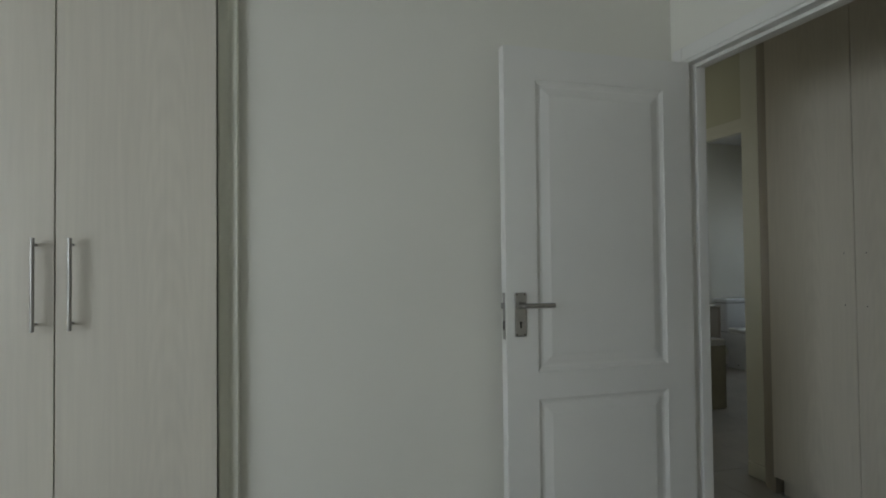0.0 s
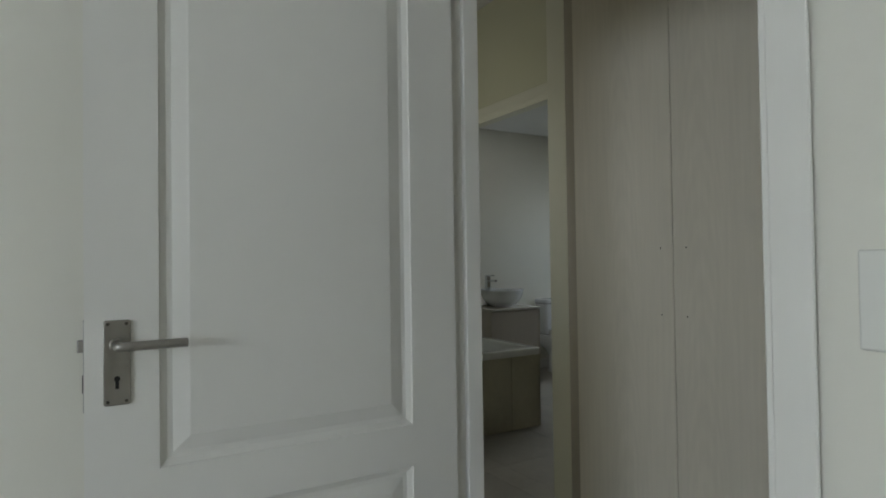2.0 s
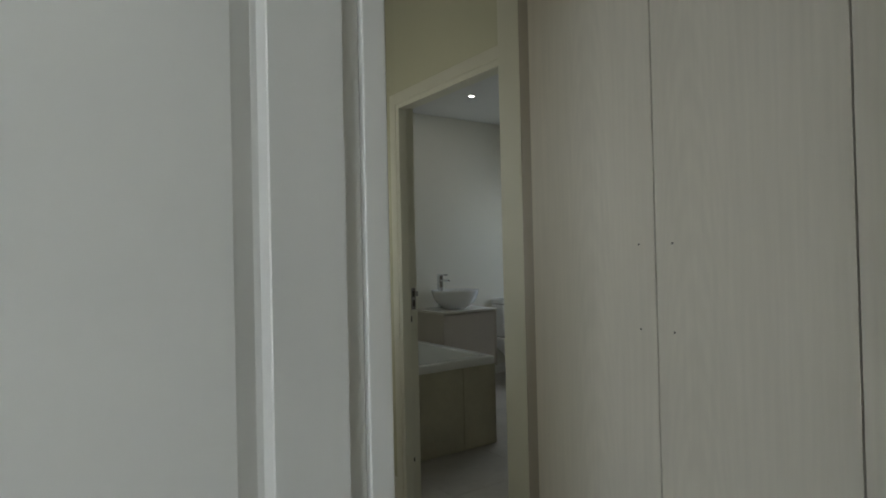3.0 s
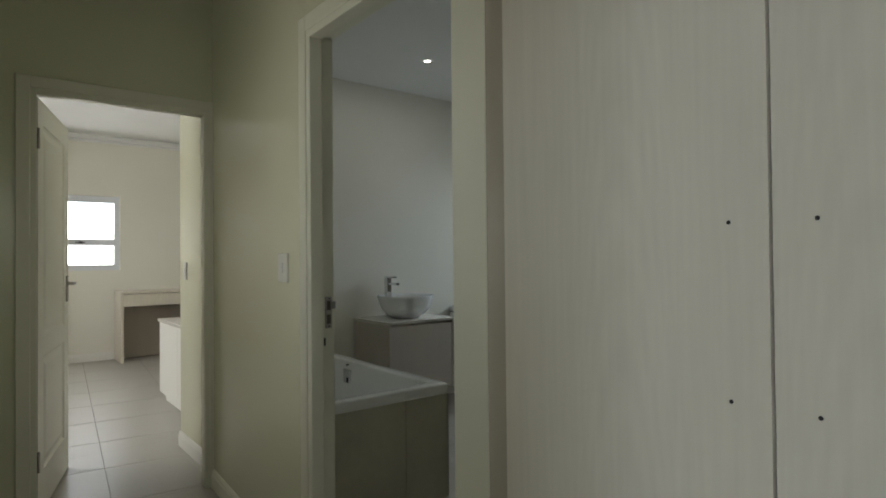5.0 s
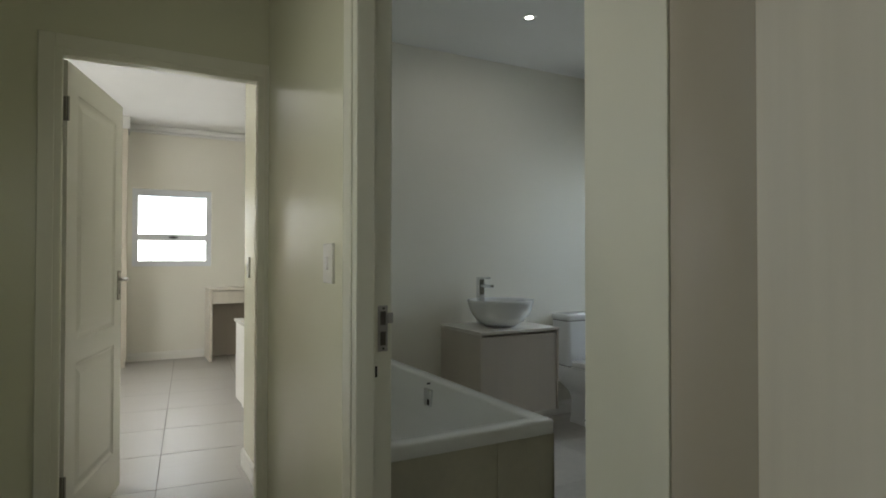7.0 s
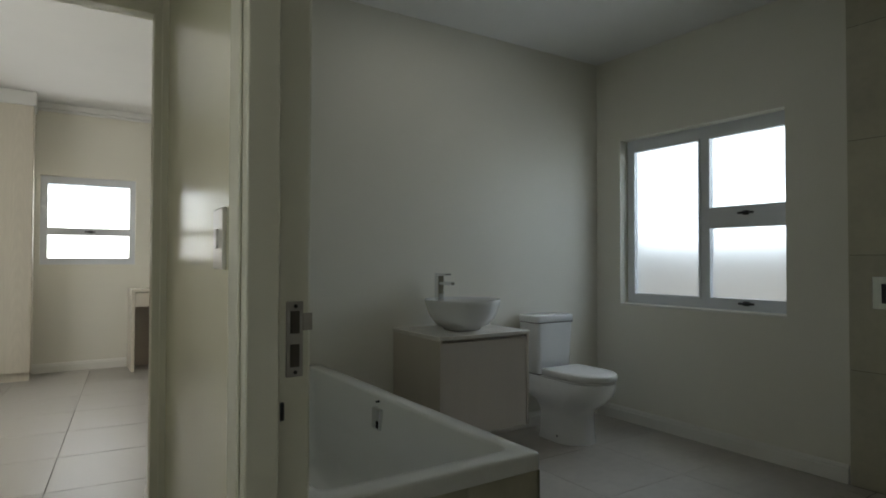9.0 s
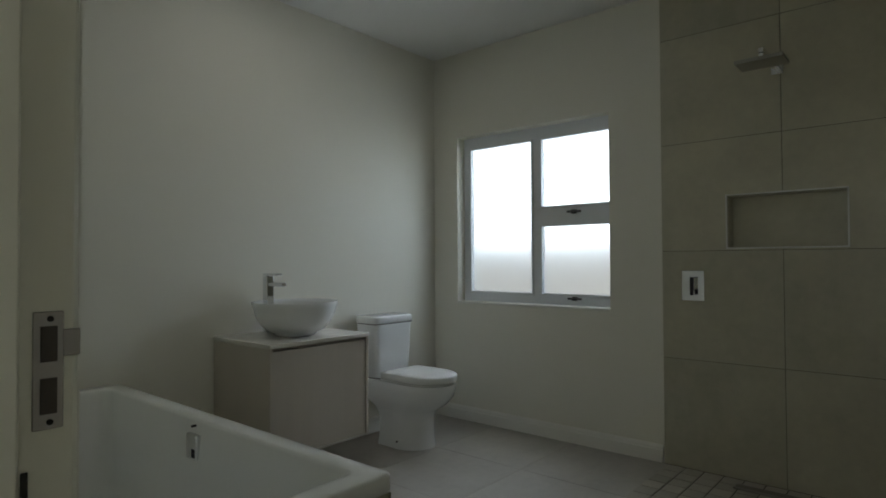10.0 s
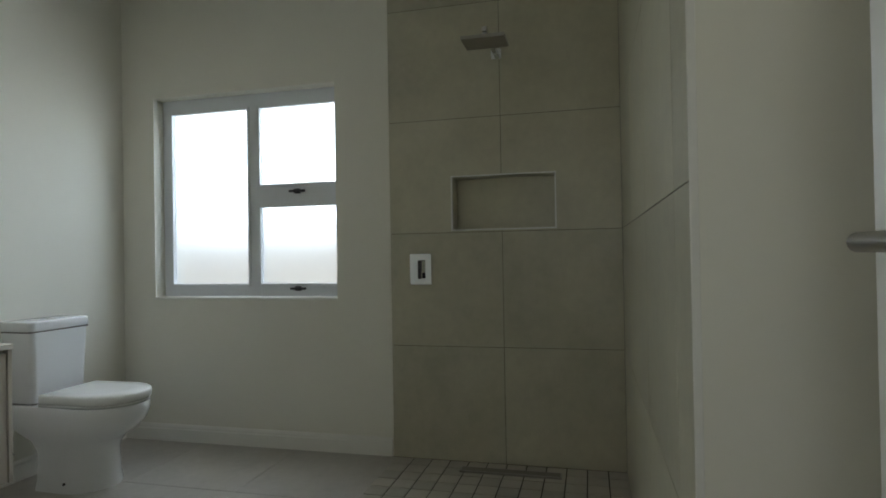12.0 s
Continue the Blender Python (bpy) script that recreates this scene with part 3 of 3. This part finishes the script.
casement("window_3", "wide white aluminium bedroom window", True, -3.27, 0.045, -1.8, 0.4, 0.85, 2.15, [(-1.75, -0.73, 0.9, 2.1), (-0.67, 0.35, 0.9, 2.1)], M_GLASS, [])
# out of view, added for the far room's side fill
casement("added_window_4", "wide unseen aluminium window added to light the nib wall", True, 0.53, 0.045, 6.6, 8.6, 0.9, 2.2, [(6.65, 7.57, 0.95, 2.15), (7.63, 8.55, 0.95, 2.15)], M_GLASS, [])
# unseen window, added for the south fill lamp
casement("added_window_5", "small unseen aluminium window added to light the passage", False, -1.96, 0.045, 1.75, 2.45, 1.1, 2.3, [(1.8, 2.4, 1.15, 2.25)], M_GLASS, [])

# added out of view, only to let in the passage's side fill
casement("added_window_6", "unseen white aluminium window added to light the passage", True, 1.6, 0.045, 3.05, 4.25, 1.0, 2.2, [(3.1, 3.62, 1.05, 2.15), (3.68, 4.2, 1.05, 2.15)], M_GLASS, [])


# ---- bathroom: bath ----
TX0, TX1, TY0, TY1, TZ = 2.955, 3.705, 4.15, BATH_N - 0.004, 0.59
bath = group_at("bathtub", (TX0 + TX1) / 2, (TY0 + TY1) / 2, 0)
tagged(bath, "white acrylic bath in a tiled surround", "bathtub")
hx, hy = (TX1 - TX0) / 2, (TY1 - TY0) / 2
R = [rounded(0, 0, hx - 0.004, hy - 0.004, 0.02, TZ - 0.052), rounded(0, 0, hx, hy, 0.024, TZ - 0.046), rounded(0, 0, hx, hy, 0.024, TZ - 0.01),
     rounded(0, 0, hx - 0.003, hy - 0.003, 0.022, TZ - 0.003), rounded(0, 0, hx - 0.01, hy - 0.01, 0.02, TZ), rounded(0, 0, hx - 0.062, hy - 0.072, 0.03, TZ),
     rounded(0, 0, hx - 0.07, hy - 0.08, 0.032, TZ - 0.003), rounded(0, 0, hx - 0.076, hy - 0.088, 0.035, TZ - 0.012),
     rounded(0, 0, hx - 0.10, hy - 0.14, 0.06, TZ - 0.2), rounded(0, 0, hx - 0.125, hy - 0.2, 0.09, TZ - 0.36), rounded(0, 0, hx - 0.155, hy - 0.25, 0.11, TZ - 0.405),
     rounded(0, 0, hx - 0.22, hy - 0.33, 0.12, TZ - 0.42)]
loft("tub", R, M_ACRYL, bath, close_first=False, angle=60)
ox, oy = hx - 0.092, 0.015
boxes("overflow_plate", [((ox - 0.008, oy - 0.038, TZ - 0.138), (ox + 0.012, oy + 0.038, TZ - 0.05))], M_CHROME, 0.004, bath)
boxes("overflow_slot", [((ox - 0.0095, oy - 0.026, TZ - 0.13), (ox - 0.0078, oy - 0.006, TZ - 0.10))], M_DARK, parent=bath)
tube("plug_hole", [(ox - 0.006, oy, TZ - 0.022), (ox + 0.012, oy, TZ - 0.022)], 0.005, M_DARK, bath, 10)
boxes("surround_core", [((-hx + 0.002, -hy + 0.016, 0), (hx - 0.016, -hy + 0.05, TZ - 0.06)), ((hx - 0.05, -hy + 0.05, 0), (hx - 0.016, hy, TZ - 0.06))], M_GROUT, parent=bath)
for x0, x1 in ((-hx + 0.002, 0.10), (0.103, hx - 0.004)):
    boxes("tile", [((x0, -hy + 0.006, 0.004), (x1, -hy + 0.0155, TZ - 0.053))], M_TILE, 0.001, bath)
for k in range(3):
    boxes("tile", [((hx - 0.0155, -hy + 0.006 + k * 0.603, 0.004), (hx - 0.006, min(hy, -hy + 0.606 + k * 0.603), TZ - 0.053))], M_TILE, 0.001, bath)

# ---- vanity, basin, tap ----
VX0, VX1, VY0, VZ0, VZ1 = 4.17, 4.80, 5.44, 0.21, 0.76
van = group_at("vanity_cabinet", (VX0 + VX1) / 2, BATH_N, VZ0)
tagged(van, "wall-hung pale oak vanity with a stone top", "vanity")
w2, dp, hh = (VX1 - VX0) / 2, BATH_N - VY0, VZ1 - VZ0
for x0 in (-w2 + 0.004, w2 - 0.02):
    boxes("side", [((x0, -dp + 0.004, 0), (x0 + 0.016, -0.002, hh - 0.022))], M_VAN, 0.001, van)
boxes("body", [((-w2 + 0.021, -dp + 0.03, 0.002), (w2 - 0.021, -0.002, hh - 0.024))], M_MELA_EDGE, 0.001, van)
boxes("drawer_front", [((-w2 + 0.022, -dp + 0.008, 0.002), (w2 - 0.024, -dp + 0.026, hh - 0.036))], M_VAN, 0.001, van)
boxes("top", [((-w2, -dp, hh - 0.02), (w2, -0.002, hh))], M_TOP, 0.002, van)

bx_, by_ = 4.49, 5.69
basin = group_at("basin", bx_, by_, VZ1)
tagged(basin, "round white porcelain bowl basin on the vanity", "basin")
prof = [(0.095, 0.0), (0.105, 0.004), (0.108, 0.012), (0.146, 0.028), (0.178, 0.060), (0.198, 0.095), (0.211, 0.135), (0.216, 0.152), (0.214, 0.156), (0.209, 0.155), (0.203, 0.142), (0.185, 0.10), (0.155, 0.062), (0.11, 0.036), (0.05, 0.024), (0.02, 0.022)]
loft("bowl", [circle(0, 0, r * 1.06, r * 1.06, z * 1.16, 56) for r, z in prof], M_PORC, basin, angle=70)
tube("waste", [(0, 0, 0.02), (0, 0, 0.027)], 0.03, M_CHROME, basin, 24)

tap = group_at("basin_tap", 4.45, 5.885, VZ1)
tagged(tap, "tall square chrome basin mixer tap", "tap")
boxes("body", [((-0.022, -0.022, 0), (0.022, 0.022, 0.315))], M_CHROME, 0.004, tap)
boxes("base", [((-0.028, -0.028, 0), (0.028, 0.028, 0.006))], M_CHROME, 0.002, tap)
boxes("spout", [((-0.016, -0.15, 0.26), (0.016, -0.0225, 0.28))], M_CHROME, 0.003, tap)
boxes("lever", [((-0.022, -0.1, 0.319), (0.022, 0.022, 0.33))], M_CHROME, 0.002, tap)


# ---- toilet ----
def dee(cx, y_back, y_front, hw, z, n=14):
    """An outline, flat at the back and rounded to the front (towards -y)."""
    pts = [(cx + hw * 0.96, y_back, z), (cx - hw * 0.96, y_back, z)]
    r = hw
    yc = y_front + r * 1.15
    for i in range(n * 2 + 1):
        a = math.pi + math.pi * i / (2 * n)
        pts.append((cx + hw * math.cos(a), yc + r * 1.15 * math.sin(a), z))
    return pts


wc = group_at("toilet", 5.305, BATH_N - 0.02, 0)
tagged(wc, "white close-coupled porcelain toilet with the lid down", "toilet")
loft("pan", [dee(0, -0.19, -0.515, 0.145, 0), dee(0, -0.19, -0.515, 0.145, 0.01), dee(0, -0.195, -0.507, 0.139, 0.05), dee(0, -0.195, -0.505, 0.131, 0.17), dee(0, -0.18, -0.515, 0.132, 0.20), dee(0, -0.16, -0.545, 0.140, 0.235),
              dee(0, -0.10, -0.61, 0.157, 0.275), dee(0, -0.03, -0.65, 0.168, 0.32), dee(0, -0.02, -0.668, 0.172, 0.36), dee(0, -0.02, -0.672, 0.173, 0.396), dee(0, -0.02, -0.668, 0.169, 0.405)], M_PORC, wc, angle=60)
loft("seat", [dee(0, -0.235, -0.666, 0.167, 0.4075), dee(0, -0.235, -0.669, 0.169, 0.4105), dee(0, -0.235, -0.669, 0.169, 0.413), dee(0, -0.235, -0.666, 0.167, 0.415)], M_PLAST, wc, angle=60)
loft("lid", [dee(0, -0.245, -0.674, 0.171, 0.4195), dee(0, -0.245, -0.679, 0.175, 0.424), dee(0, -0.245, -0.679, 0.175, 0.452), dee(0, -0.245, -0.676, 0.172, 0.458), dee(0, -0.25, -0.668, 0.165, 0.462), dee(0, -0.27, -0.59, 0.11, 0.466)], M_PLAST, wc, angle=60)
for hx_ in (-0.09, 0.055):
    boxes("seat_hinge", [((hx_, -0.245, 0.4055), (hx_ + 0.035, -0.212, 0.432))], M_PLAST, 0.005, wc)
loft("cistern", [rounded(0, -0.105, 0.146, 0.086, 0.03, 0.4095), rounded(0, -0.105, 0.15, 0.089, 0.03, 0.415), rounded(0, -0.105, 0.166, 0.1, 0.03, 0.748)], M_PORC, wc, angle=60)
loft("cistern_lid", [rounded(0, -0.106, 0.167, 0.1, 0.03, 0.7535), rounded(0, -0.106, 0.171, 0.104, 0.03, 0.757), rounded(0, -0.106, 0.171, 0.104, 0.03, 0.792), rounded(0, -0.106, 0.168, 0.101, 0.03, 0.798), rounded(0, -0.106, 0.154, 0.086, 0.03, 0.801)], M_PORC, wc, angle=60)
boxes("joint", [((-0.142, -0.188, 0.4045), (0.142, -0.03, 0.4098))], M_GAP, parent=wc)
boxes("joint", [((-0.162, -0.202, 0.7475), (0.162, -0.02, 0.754))], M_GAP, parent=wc)
tube("flush_button", [(0, -0.107, 0.8), (0, -0.107, 0.809)], 0.022, M_CHROME, wc, 24)
tube("bolt_cap", [(-0.146, -0.36, 0.045), (-0.128, -0.36, 0.045)], 0.006, M_DARK, wc, 10)
tube("water_pipe", [(-0.14, -0.03, 0.16), (-0.14, -0.05, 0.19), (-0.15, -0.06, 0.28), (-0.13, -0.07, 0.387)], 0.008, M_STEEL, wc, 10)
tube("stop_valve", [(-0.14, -0.001, 0.16), (-0.14, -0.05, 0.16)], 0.013, M_BLACK, wc, 12)

# ---- shower fittings ----
TF = 5.945
mix = group_at("shower_mixer", TF, 4.065, 1.01)
tagged(mix, "square chrome shower mixer on the tiled wall", "tap")
boxes("plate", [((-0.008, -0.06, -0.083), (0, 0.06, 0.083))], M_CHROME, 0.003, mix)
boxes("knob", [((-0.04, -0.018, -0.02), (-0.0085, 0.010, 0.045))], M_CHROME, 0.003, mix)
boxes("lever", [((-0.052, -0.014, -0.05), (-0.041, 0.004, 0.048))], M_BLACK, 0.002, mix)
sh = group_at("rain_shower", TF, 3.64, 2.12)
tagged(sh, "square chrome shower rose on a wall arm", "shower")
boxes("wall_plate", [((-0.008, -0.028, -0.028), (0, 0.028, 0.028))], M_CHROME, 0.002, sh)
boxes("arm", [((-0.36, -0.012, -0.012), (-0.0085, 0.012, 0.012))], M_CHROME, 0.003, sh)
boxes("drop", [((-0.36, -0.011, -0.0468), (-0.338, 0.011, -0.0125))], M_CHROME, 0.003, sh)
# darker steel on the chrome rose puts its dark reflections into the colour
boxes("rose", [((-0.425, -0.10, -0.064), (-0.275, 0.10, -0.047))], M_STEEL, 0.003, sh)
drain = group_at("shower_drain", 5.82, 3.59, 0.0)
tagged(drain, "long dark slot drain in the shower floor", "drain")
boxes("channel", [((-0.03, -0.25, 0.001), (0.03, 0.25, 0.012))], M_STEEL, 0.001, drain)
boxes("slot", [((-0.022, -0.242, 0.0121), (0.022, 0.242, 0.0135))], M_GROUT, parent=drain)
niche = group_at("shower_niche", TF, (NY0 + NY1) / 2, (NZ0 + NZ1) / 2)
structure(niche, "recessed tiled shower niche with a pale metal trim", "niche")
ny, nz = (NY1 - NY0) / 2, (NZ1 - NZ0) / 2
boxes("trim", [((-0.004, -ny, -nz), (0.012, ny, -nz + 0.008)), ((-0.004, -ny, nz - 0.008), (0.012, ny, nz)),
      ((-0.004, -ny, -nz + 0.0082), (0.012, -ny + 0.008, nz - 0.0082)), ((-0.004, ny - 0.008, -nz + 0.0082), (0.012, ny, nz - 0.0082))], M_PLAST, 0.002, niche)
boxes("lining", [((0.0125, -ny + 0.001, -nz + 0.001), (0.114, ny - 0.001, -nz + 0.009)), ((0.0125, -ny + 0.001, nz - 0.009), (0.114, ny - 0.001, nz - 0.001)),
      ((0.0125, -ny + 0.001, -nz + 0.0095), (0.114, -ny + 0.009, nz - 0.0095)), ((0.0125, ny - 0.009, -nz + 0.0095), (0.114, ny - 0.001, nz - 0.0095)),
      ((0.103, -ny + 0.0095, -nz + 0.0095), (0.113, ny - 0.0095, nz - 0.0095))], M_TILE, parent=niche)

# ---- ceiling lamp ----
for dx, dy in ((4.36, 5.19),):
    dl = group_at("downlight", dx, dy, CEIL)
    tagged(dl, "small lit recessed downlight in the ceiling", "lamp")
    loft("ring", [circle(0, 0, 0.044, 0.044, -0.001, 28), circle(0, 0, 0.042, 0.042, -0.006, 28), circle(0, 0, 0.025, 0.025, -0.006, 28), circle(0, 0, 0.0215, 0.0215, -0.001, 28)], M_PLAST, dl, False, False)
    loft("lens", [circle(0, 0, 0.021, 0.021, -0.002, 24), circle(0, 0, 0.019, 0.019, -0.0045, 24)], M_LED, dl)

# ---- far room furniture ----
desk = group_at("dressing_table", 3.11, 9.72, 0)
tagged(desk, "pale oak dressing table with one drawer", "desk")
boxes("side", [((0, 0, 0), (0.03, 0.42, 0.86))], M_MELA, 0.001, desk)
boxes("side", [((1.2, 0, 0), (1.23, 0.42, 0.86))], M_MELA, 0.001, desk)
boxes("top", [((0.031, 0, 0.835), (1.199, 0.42, 0.86))], M_MELA, 0.001, desk)
boxes("drawer_front", [((0.034, 0.004, 0.68), (1.196, 0.02, 0.825))], M_MELA, 0.001, desk)
boxes("drawer_box", [((0.034, 0.022, 0.69), (1.196, 0.4, 0.82))], M_MELA_EDGE, 0.001, desk)
boxes("back_panel", [((0.031, 0.40, 0.0), (1.199, 0.415, 0.68))], M_MELA_EDGE, 0.001, desk)
chest = group_at("low_cabinet", 3.03, 6.21, 0)
tagged(chest, "low white cabinet standing behind the nib wall", "cabinet")
boxes("body", [((0.02, 0.0, 0.08), (0.5, 1.2, 0.70))], M_ENAMEL, 0.002, chest)
for k in range(2):
    boxes("door", [((0, 0.002 + 0.6 * k, 0.082), (0.018, 0.597 + 0.6 * k, 0.698))], M_ENAMEL, 0.002, chest)
boxes("plinth", [((0.05, 0.01, 0), (0.48, 1.19, 0.079))], M_ENAMEL, parent=chest)
boxes("top", [((-0.012, -0.002, 0.7005), (0.5, 1.212, 0.725))], M_TOP, 0.002, chest)
far = group_at("tall_wardrobe", 1.4, RY, 0)
tagged(far, "tall pale oak built-in wardrobe beside the window", "wardrobe")
for k in range(3):
    boxes("door", [((-0.775 + 0.54 * k, -0.42, 0.09), (-0.24 + 0.54 * k, -0.402, 2.66))], M_MELA, 0.001, far)
boxes("carcass", [((-0.78, -0.40, 0.09), (0.85, -0.002, 2.66))], M_MELA, 0.001, far)
boxes("plinth", [((-0.78, -0.37, 0), (0.84, -0.002, 0.088))], M_MELA, 0.001, far)
boxes("crown", [((-0.78, -0.44, 2.661), (0.87, -0.052, 2.797))], M_CEIL, 0.008, far)

# ---- outside ----
structure(boxes("ground", [((-300, -300, -0.35), (300, 300, -0.2))], M_GRASS), "dry level ground outside the house", "ground")
bw = tagged(boxes("boundary_wall", [((7.9, -6, -0.2), (8.1, 16, 1.5))], M_BOUND, 0.01), "plastered garden boundary wall outside the window", "wall", kind="structure")
structure(boxes("foundation", [((-3.35, -2.95, -0.2), (6.18, RY + 0.2, -0.012))], M_GROUT), "grey screed slab under the floors", "floor")
structure(boxes("roof", [((-3.5, -3.2, 2.93), (6.5, RY + 0.5, 3.05))], M_ROOF), "flat dark roof over the house", "roof")

# ---- floors and tiling ----
floor = structure(boxes("floor", [((-3.2, -2.8, -0.012), (6.0, RY, -0.0045))], M_GROUT), "grey grouted floor under the tiles", "floor")


def tile_mesh(name, w, h, t, mat, bev=0.0015):
    """A tile lying flat, from the origin, its top at z = 0."""
    bm = bmesh.new()
    lo = [(0, 0), (w, 0), (w, h), (0, h)]
    up = [(bev, bev), (w - bev, bev), (w - bev, h - bev), (bev, h - bev)]
    a = [bm.verts.new((x, y, -t)) for x, y in lo]
    b = [bm.verts.new((x, y, -bev * 0.6)) for x, y in lo]
    c = [bm.verts.new((x, y, 0)) for x, y in up]
    for p, q in ((a, b), (b, c)):
        for i in range(4):
            bm.faces.new((p[i], p[(i + 1) % 4], q[(i + 1) % 4], q[i]))
    bm.faces.new(c)
    bmesh.ops.recalc_face_normals(bm, faces=bm.faces)
    me = bpy.data.meshes.new(name)
    bm.to_mesh(me)
    bm.free()
    me.materials.append(mat)
    return me


def floor_tiles(x0, x1, y0, y1, ox, oy, mat=M_FLOOR, side=0.5955):
    made = {}
    i0, i1 = math.floor((x0 - ox) / 0.6), math.ceil((x1 - ox) / 0.6)
    j0, j1 = math.floor((y0 - oy) / 0.6), math.ceil((y1 - oy) / 0.6)
    for i in range(i0, i1):
        for j in range(j0, j1):
            a0, a1 = max(x0, ox + i * 0.6), min(x1, ox + i * 0.6 + side)
            b0, b1 = max(y0, oy + j * 0.6), min(y1, oy + j * 0.6 + side)
            if a1 - a0 < 0.01 or b1 - b0 < 0.01:
                continue
            key = (round(a1 - a0, 4), round(b1 - b0, 4))
            if key not in made:
                made[key] = tile_mesh("floor_tile", *key, 0.008, mat)
            ob = new("floor_tile", made[key])
            ob.parent = floor
            ob.matrix_basis = pose(a0, b0, 0.0003 * ((i * 7 + j * 3) % 3))


floor_tiles(-3.2, 1.62, -2.8, 2.06, -0.2, -0.15)
floor_tiles(1.62, 2.80, -1.9, 5.13, 2.44, -0.04)


def clipped(poly, axis, limit, keep_above):
    """The part of an outline on one side of a straight line along an axis."""
    out = []
    for p, q in zip(poly, poly[1:] + poly[:1]):
        a, b = ((p[axis] - limit), (q[axis] - limit)) if keep_above else ((limit - p[axis]), (limit - q[axis]))
        if a >= 0:
            out.append(p)
        if a * b < 0:
            k = a / (a - b)
            out.append((p[0] + (q[0] - p[0]) * k, p[1] + (q[1] - p[1]) * k))
    return out


def askew_tiles(x0, x1, y0, y1, ox, oy, degrees):
    """Floor tiles laid on a grid that is turned against the walls."""
    c, sn = math.cos(radians(degrees)), math.sin(radians(degrees))
    for i in range(-6, 7):
        for j in range(-4, 9):
            u, v = i * 0.6, j * 0.6
            poly = [(ox + a * c - b * sn, oy + a * sn + b * c) for a, b in ((u, v), (u + 0.595, v), (u + 0.595, v + 0.595), (u, v + 0.595))]
            for axis, limit, above in ((0, x0, True), (0, x1, False), (1, y0, True), (1, y1, False)):
                poly = clipped(poly, axis, limit, above)
            if len(poly) > 2 and max(p[0] for p in poly) - min(p[0] for p in poly) > 0.02 and max(p[1] for p in poly) - min(p[1] for p in poly) > 0.02:
                prism("floor_tile", poly, "z", -0.008, 0.0003 * ((i * 7 + j * 3) % 3), M_FLOOR, parent=floor)


askew_tiles(0.6, 2.9, 5.131, 6.121, 2.425, 6.39, -5.2)
askew_tiles(0.6, 5.1, 6.1215, RY, 2.425, 6.39, -5.2)
floor_tiles(2.80, 5.955, 4.215, BATH_N, 2.95, 4.215, M_FLOOR_B, 0.5985)
floor_tiles(2.80, 3.95, 2.72, 4.215, 2.95, 4.215 - 1.8, M_FLOOR_B, 0.5985)
floor_tiles(3.95, 4.55, 3.02, 4.215, 2.95, 4.215 - 1.8, M_FLOOR_B, 0.5985)
structure(boxes("floor_bathroom", [((2.80, 2.72, -0.0044), (4.549, 4.2145, -0.003)), ((2.80, 4.2155, -0.0044), (5.955, BATH_N, -0.003))], M_GROUT_L), "pale grouted bed under the bathroom tiles", "floor")

MT = tile_mesh("mosaic_tile", 0.094, 0.094, 0.008, M_MOSA, 0.002)
pan = structure(boxes("shower_floor", [((4.55, 3.02, -0.0044), (5.955, 4.215, -0.0035))], M_GROUT_D), "shower floor of small square grey tiles", "floor")
for i in range(14):
    for j in range(12):
        ob = new("mosaic_tile", MT)
        ob.parent = pan
        ob.matrix_basis = pose(4.553 + i * 0.1, 3.03 + j * 0.1 - 0.006, 0.0012 * random.random())

backing = structure(boxes("shower_wall_tiling", [((5.9475, 3.0295, 0), (5.9595, 4.232, NZ0)), ((5.9475, 3.0295, NZ1), (5.9595, 4.232, CEIL)),
                    ((5.9475, 3.0295, NZ0), (5.9595, NY0, NZ1)), ((5.9475, NY1, NZ0), (5.9595, 4.232, NZ1)), ((3.956, 3.0185, 0), (5.9505, 3.0291, CEIL))], M_GROUT_W),
                    "large grey-beige tiles lining the shower walls", "tiles")
YS = [(3.032, 3.625), (3.628, 4.234)]
for k in range(5):
    z0, z1 = 0.003 + 0.6 * k, min(0.6 * (k + 1), CEIL - 0.002)
    for a, b in YS:
        if k == 2:
            if a < 3.3:
                poly = [(a, z0), (b, z0), (b, NZ0), (NY0, NZ0), (NY0, NZ1), (b, NZ1), (b, z1), (a, z1)]
            else:
                poly = [(a, z0), (b, z0), (b, z1), (a, z1), (a, NZ1), (NY1, NZ1), (NY1, NZ0), (a, NZ0)]
        else:
            poly = [(a, z0), (b, z0), (b, z1), (a, z1)]
        prism("wall_tile", poly, "x", TF, 5.9508, M_TILE, 0.001, backing)
    x = 3.956
    for wd in (0.185, 0.6, 0.6, 0.6):
        prism("wall_tile", [(x, z0), (x + wd - 0.003, z0), (x + wd - 0.003, z1), (x, z1)], "y", 3.0228, 3.031, M_TILE, 0.001, backing)
        x += wd

structure(boxes("trim", [((3.9485, 3.0182, 0.001), (3.9557, 3.0318, CEIL - 0.001))], M_ENAMEL, 0.001), "thin pale edge trim on the shower tiling", "trim")
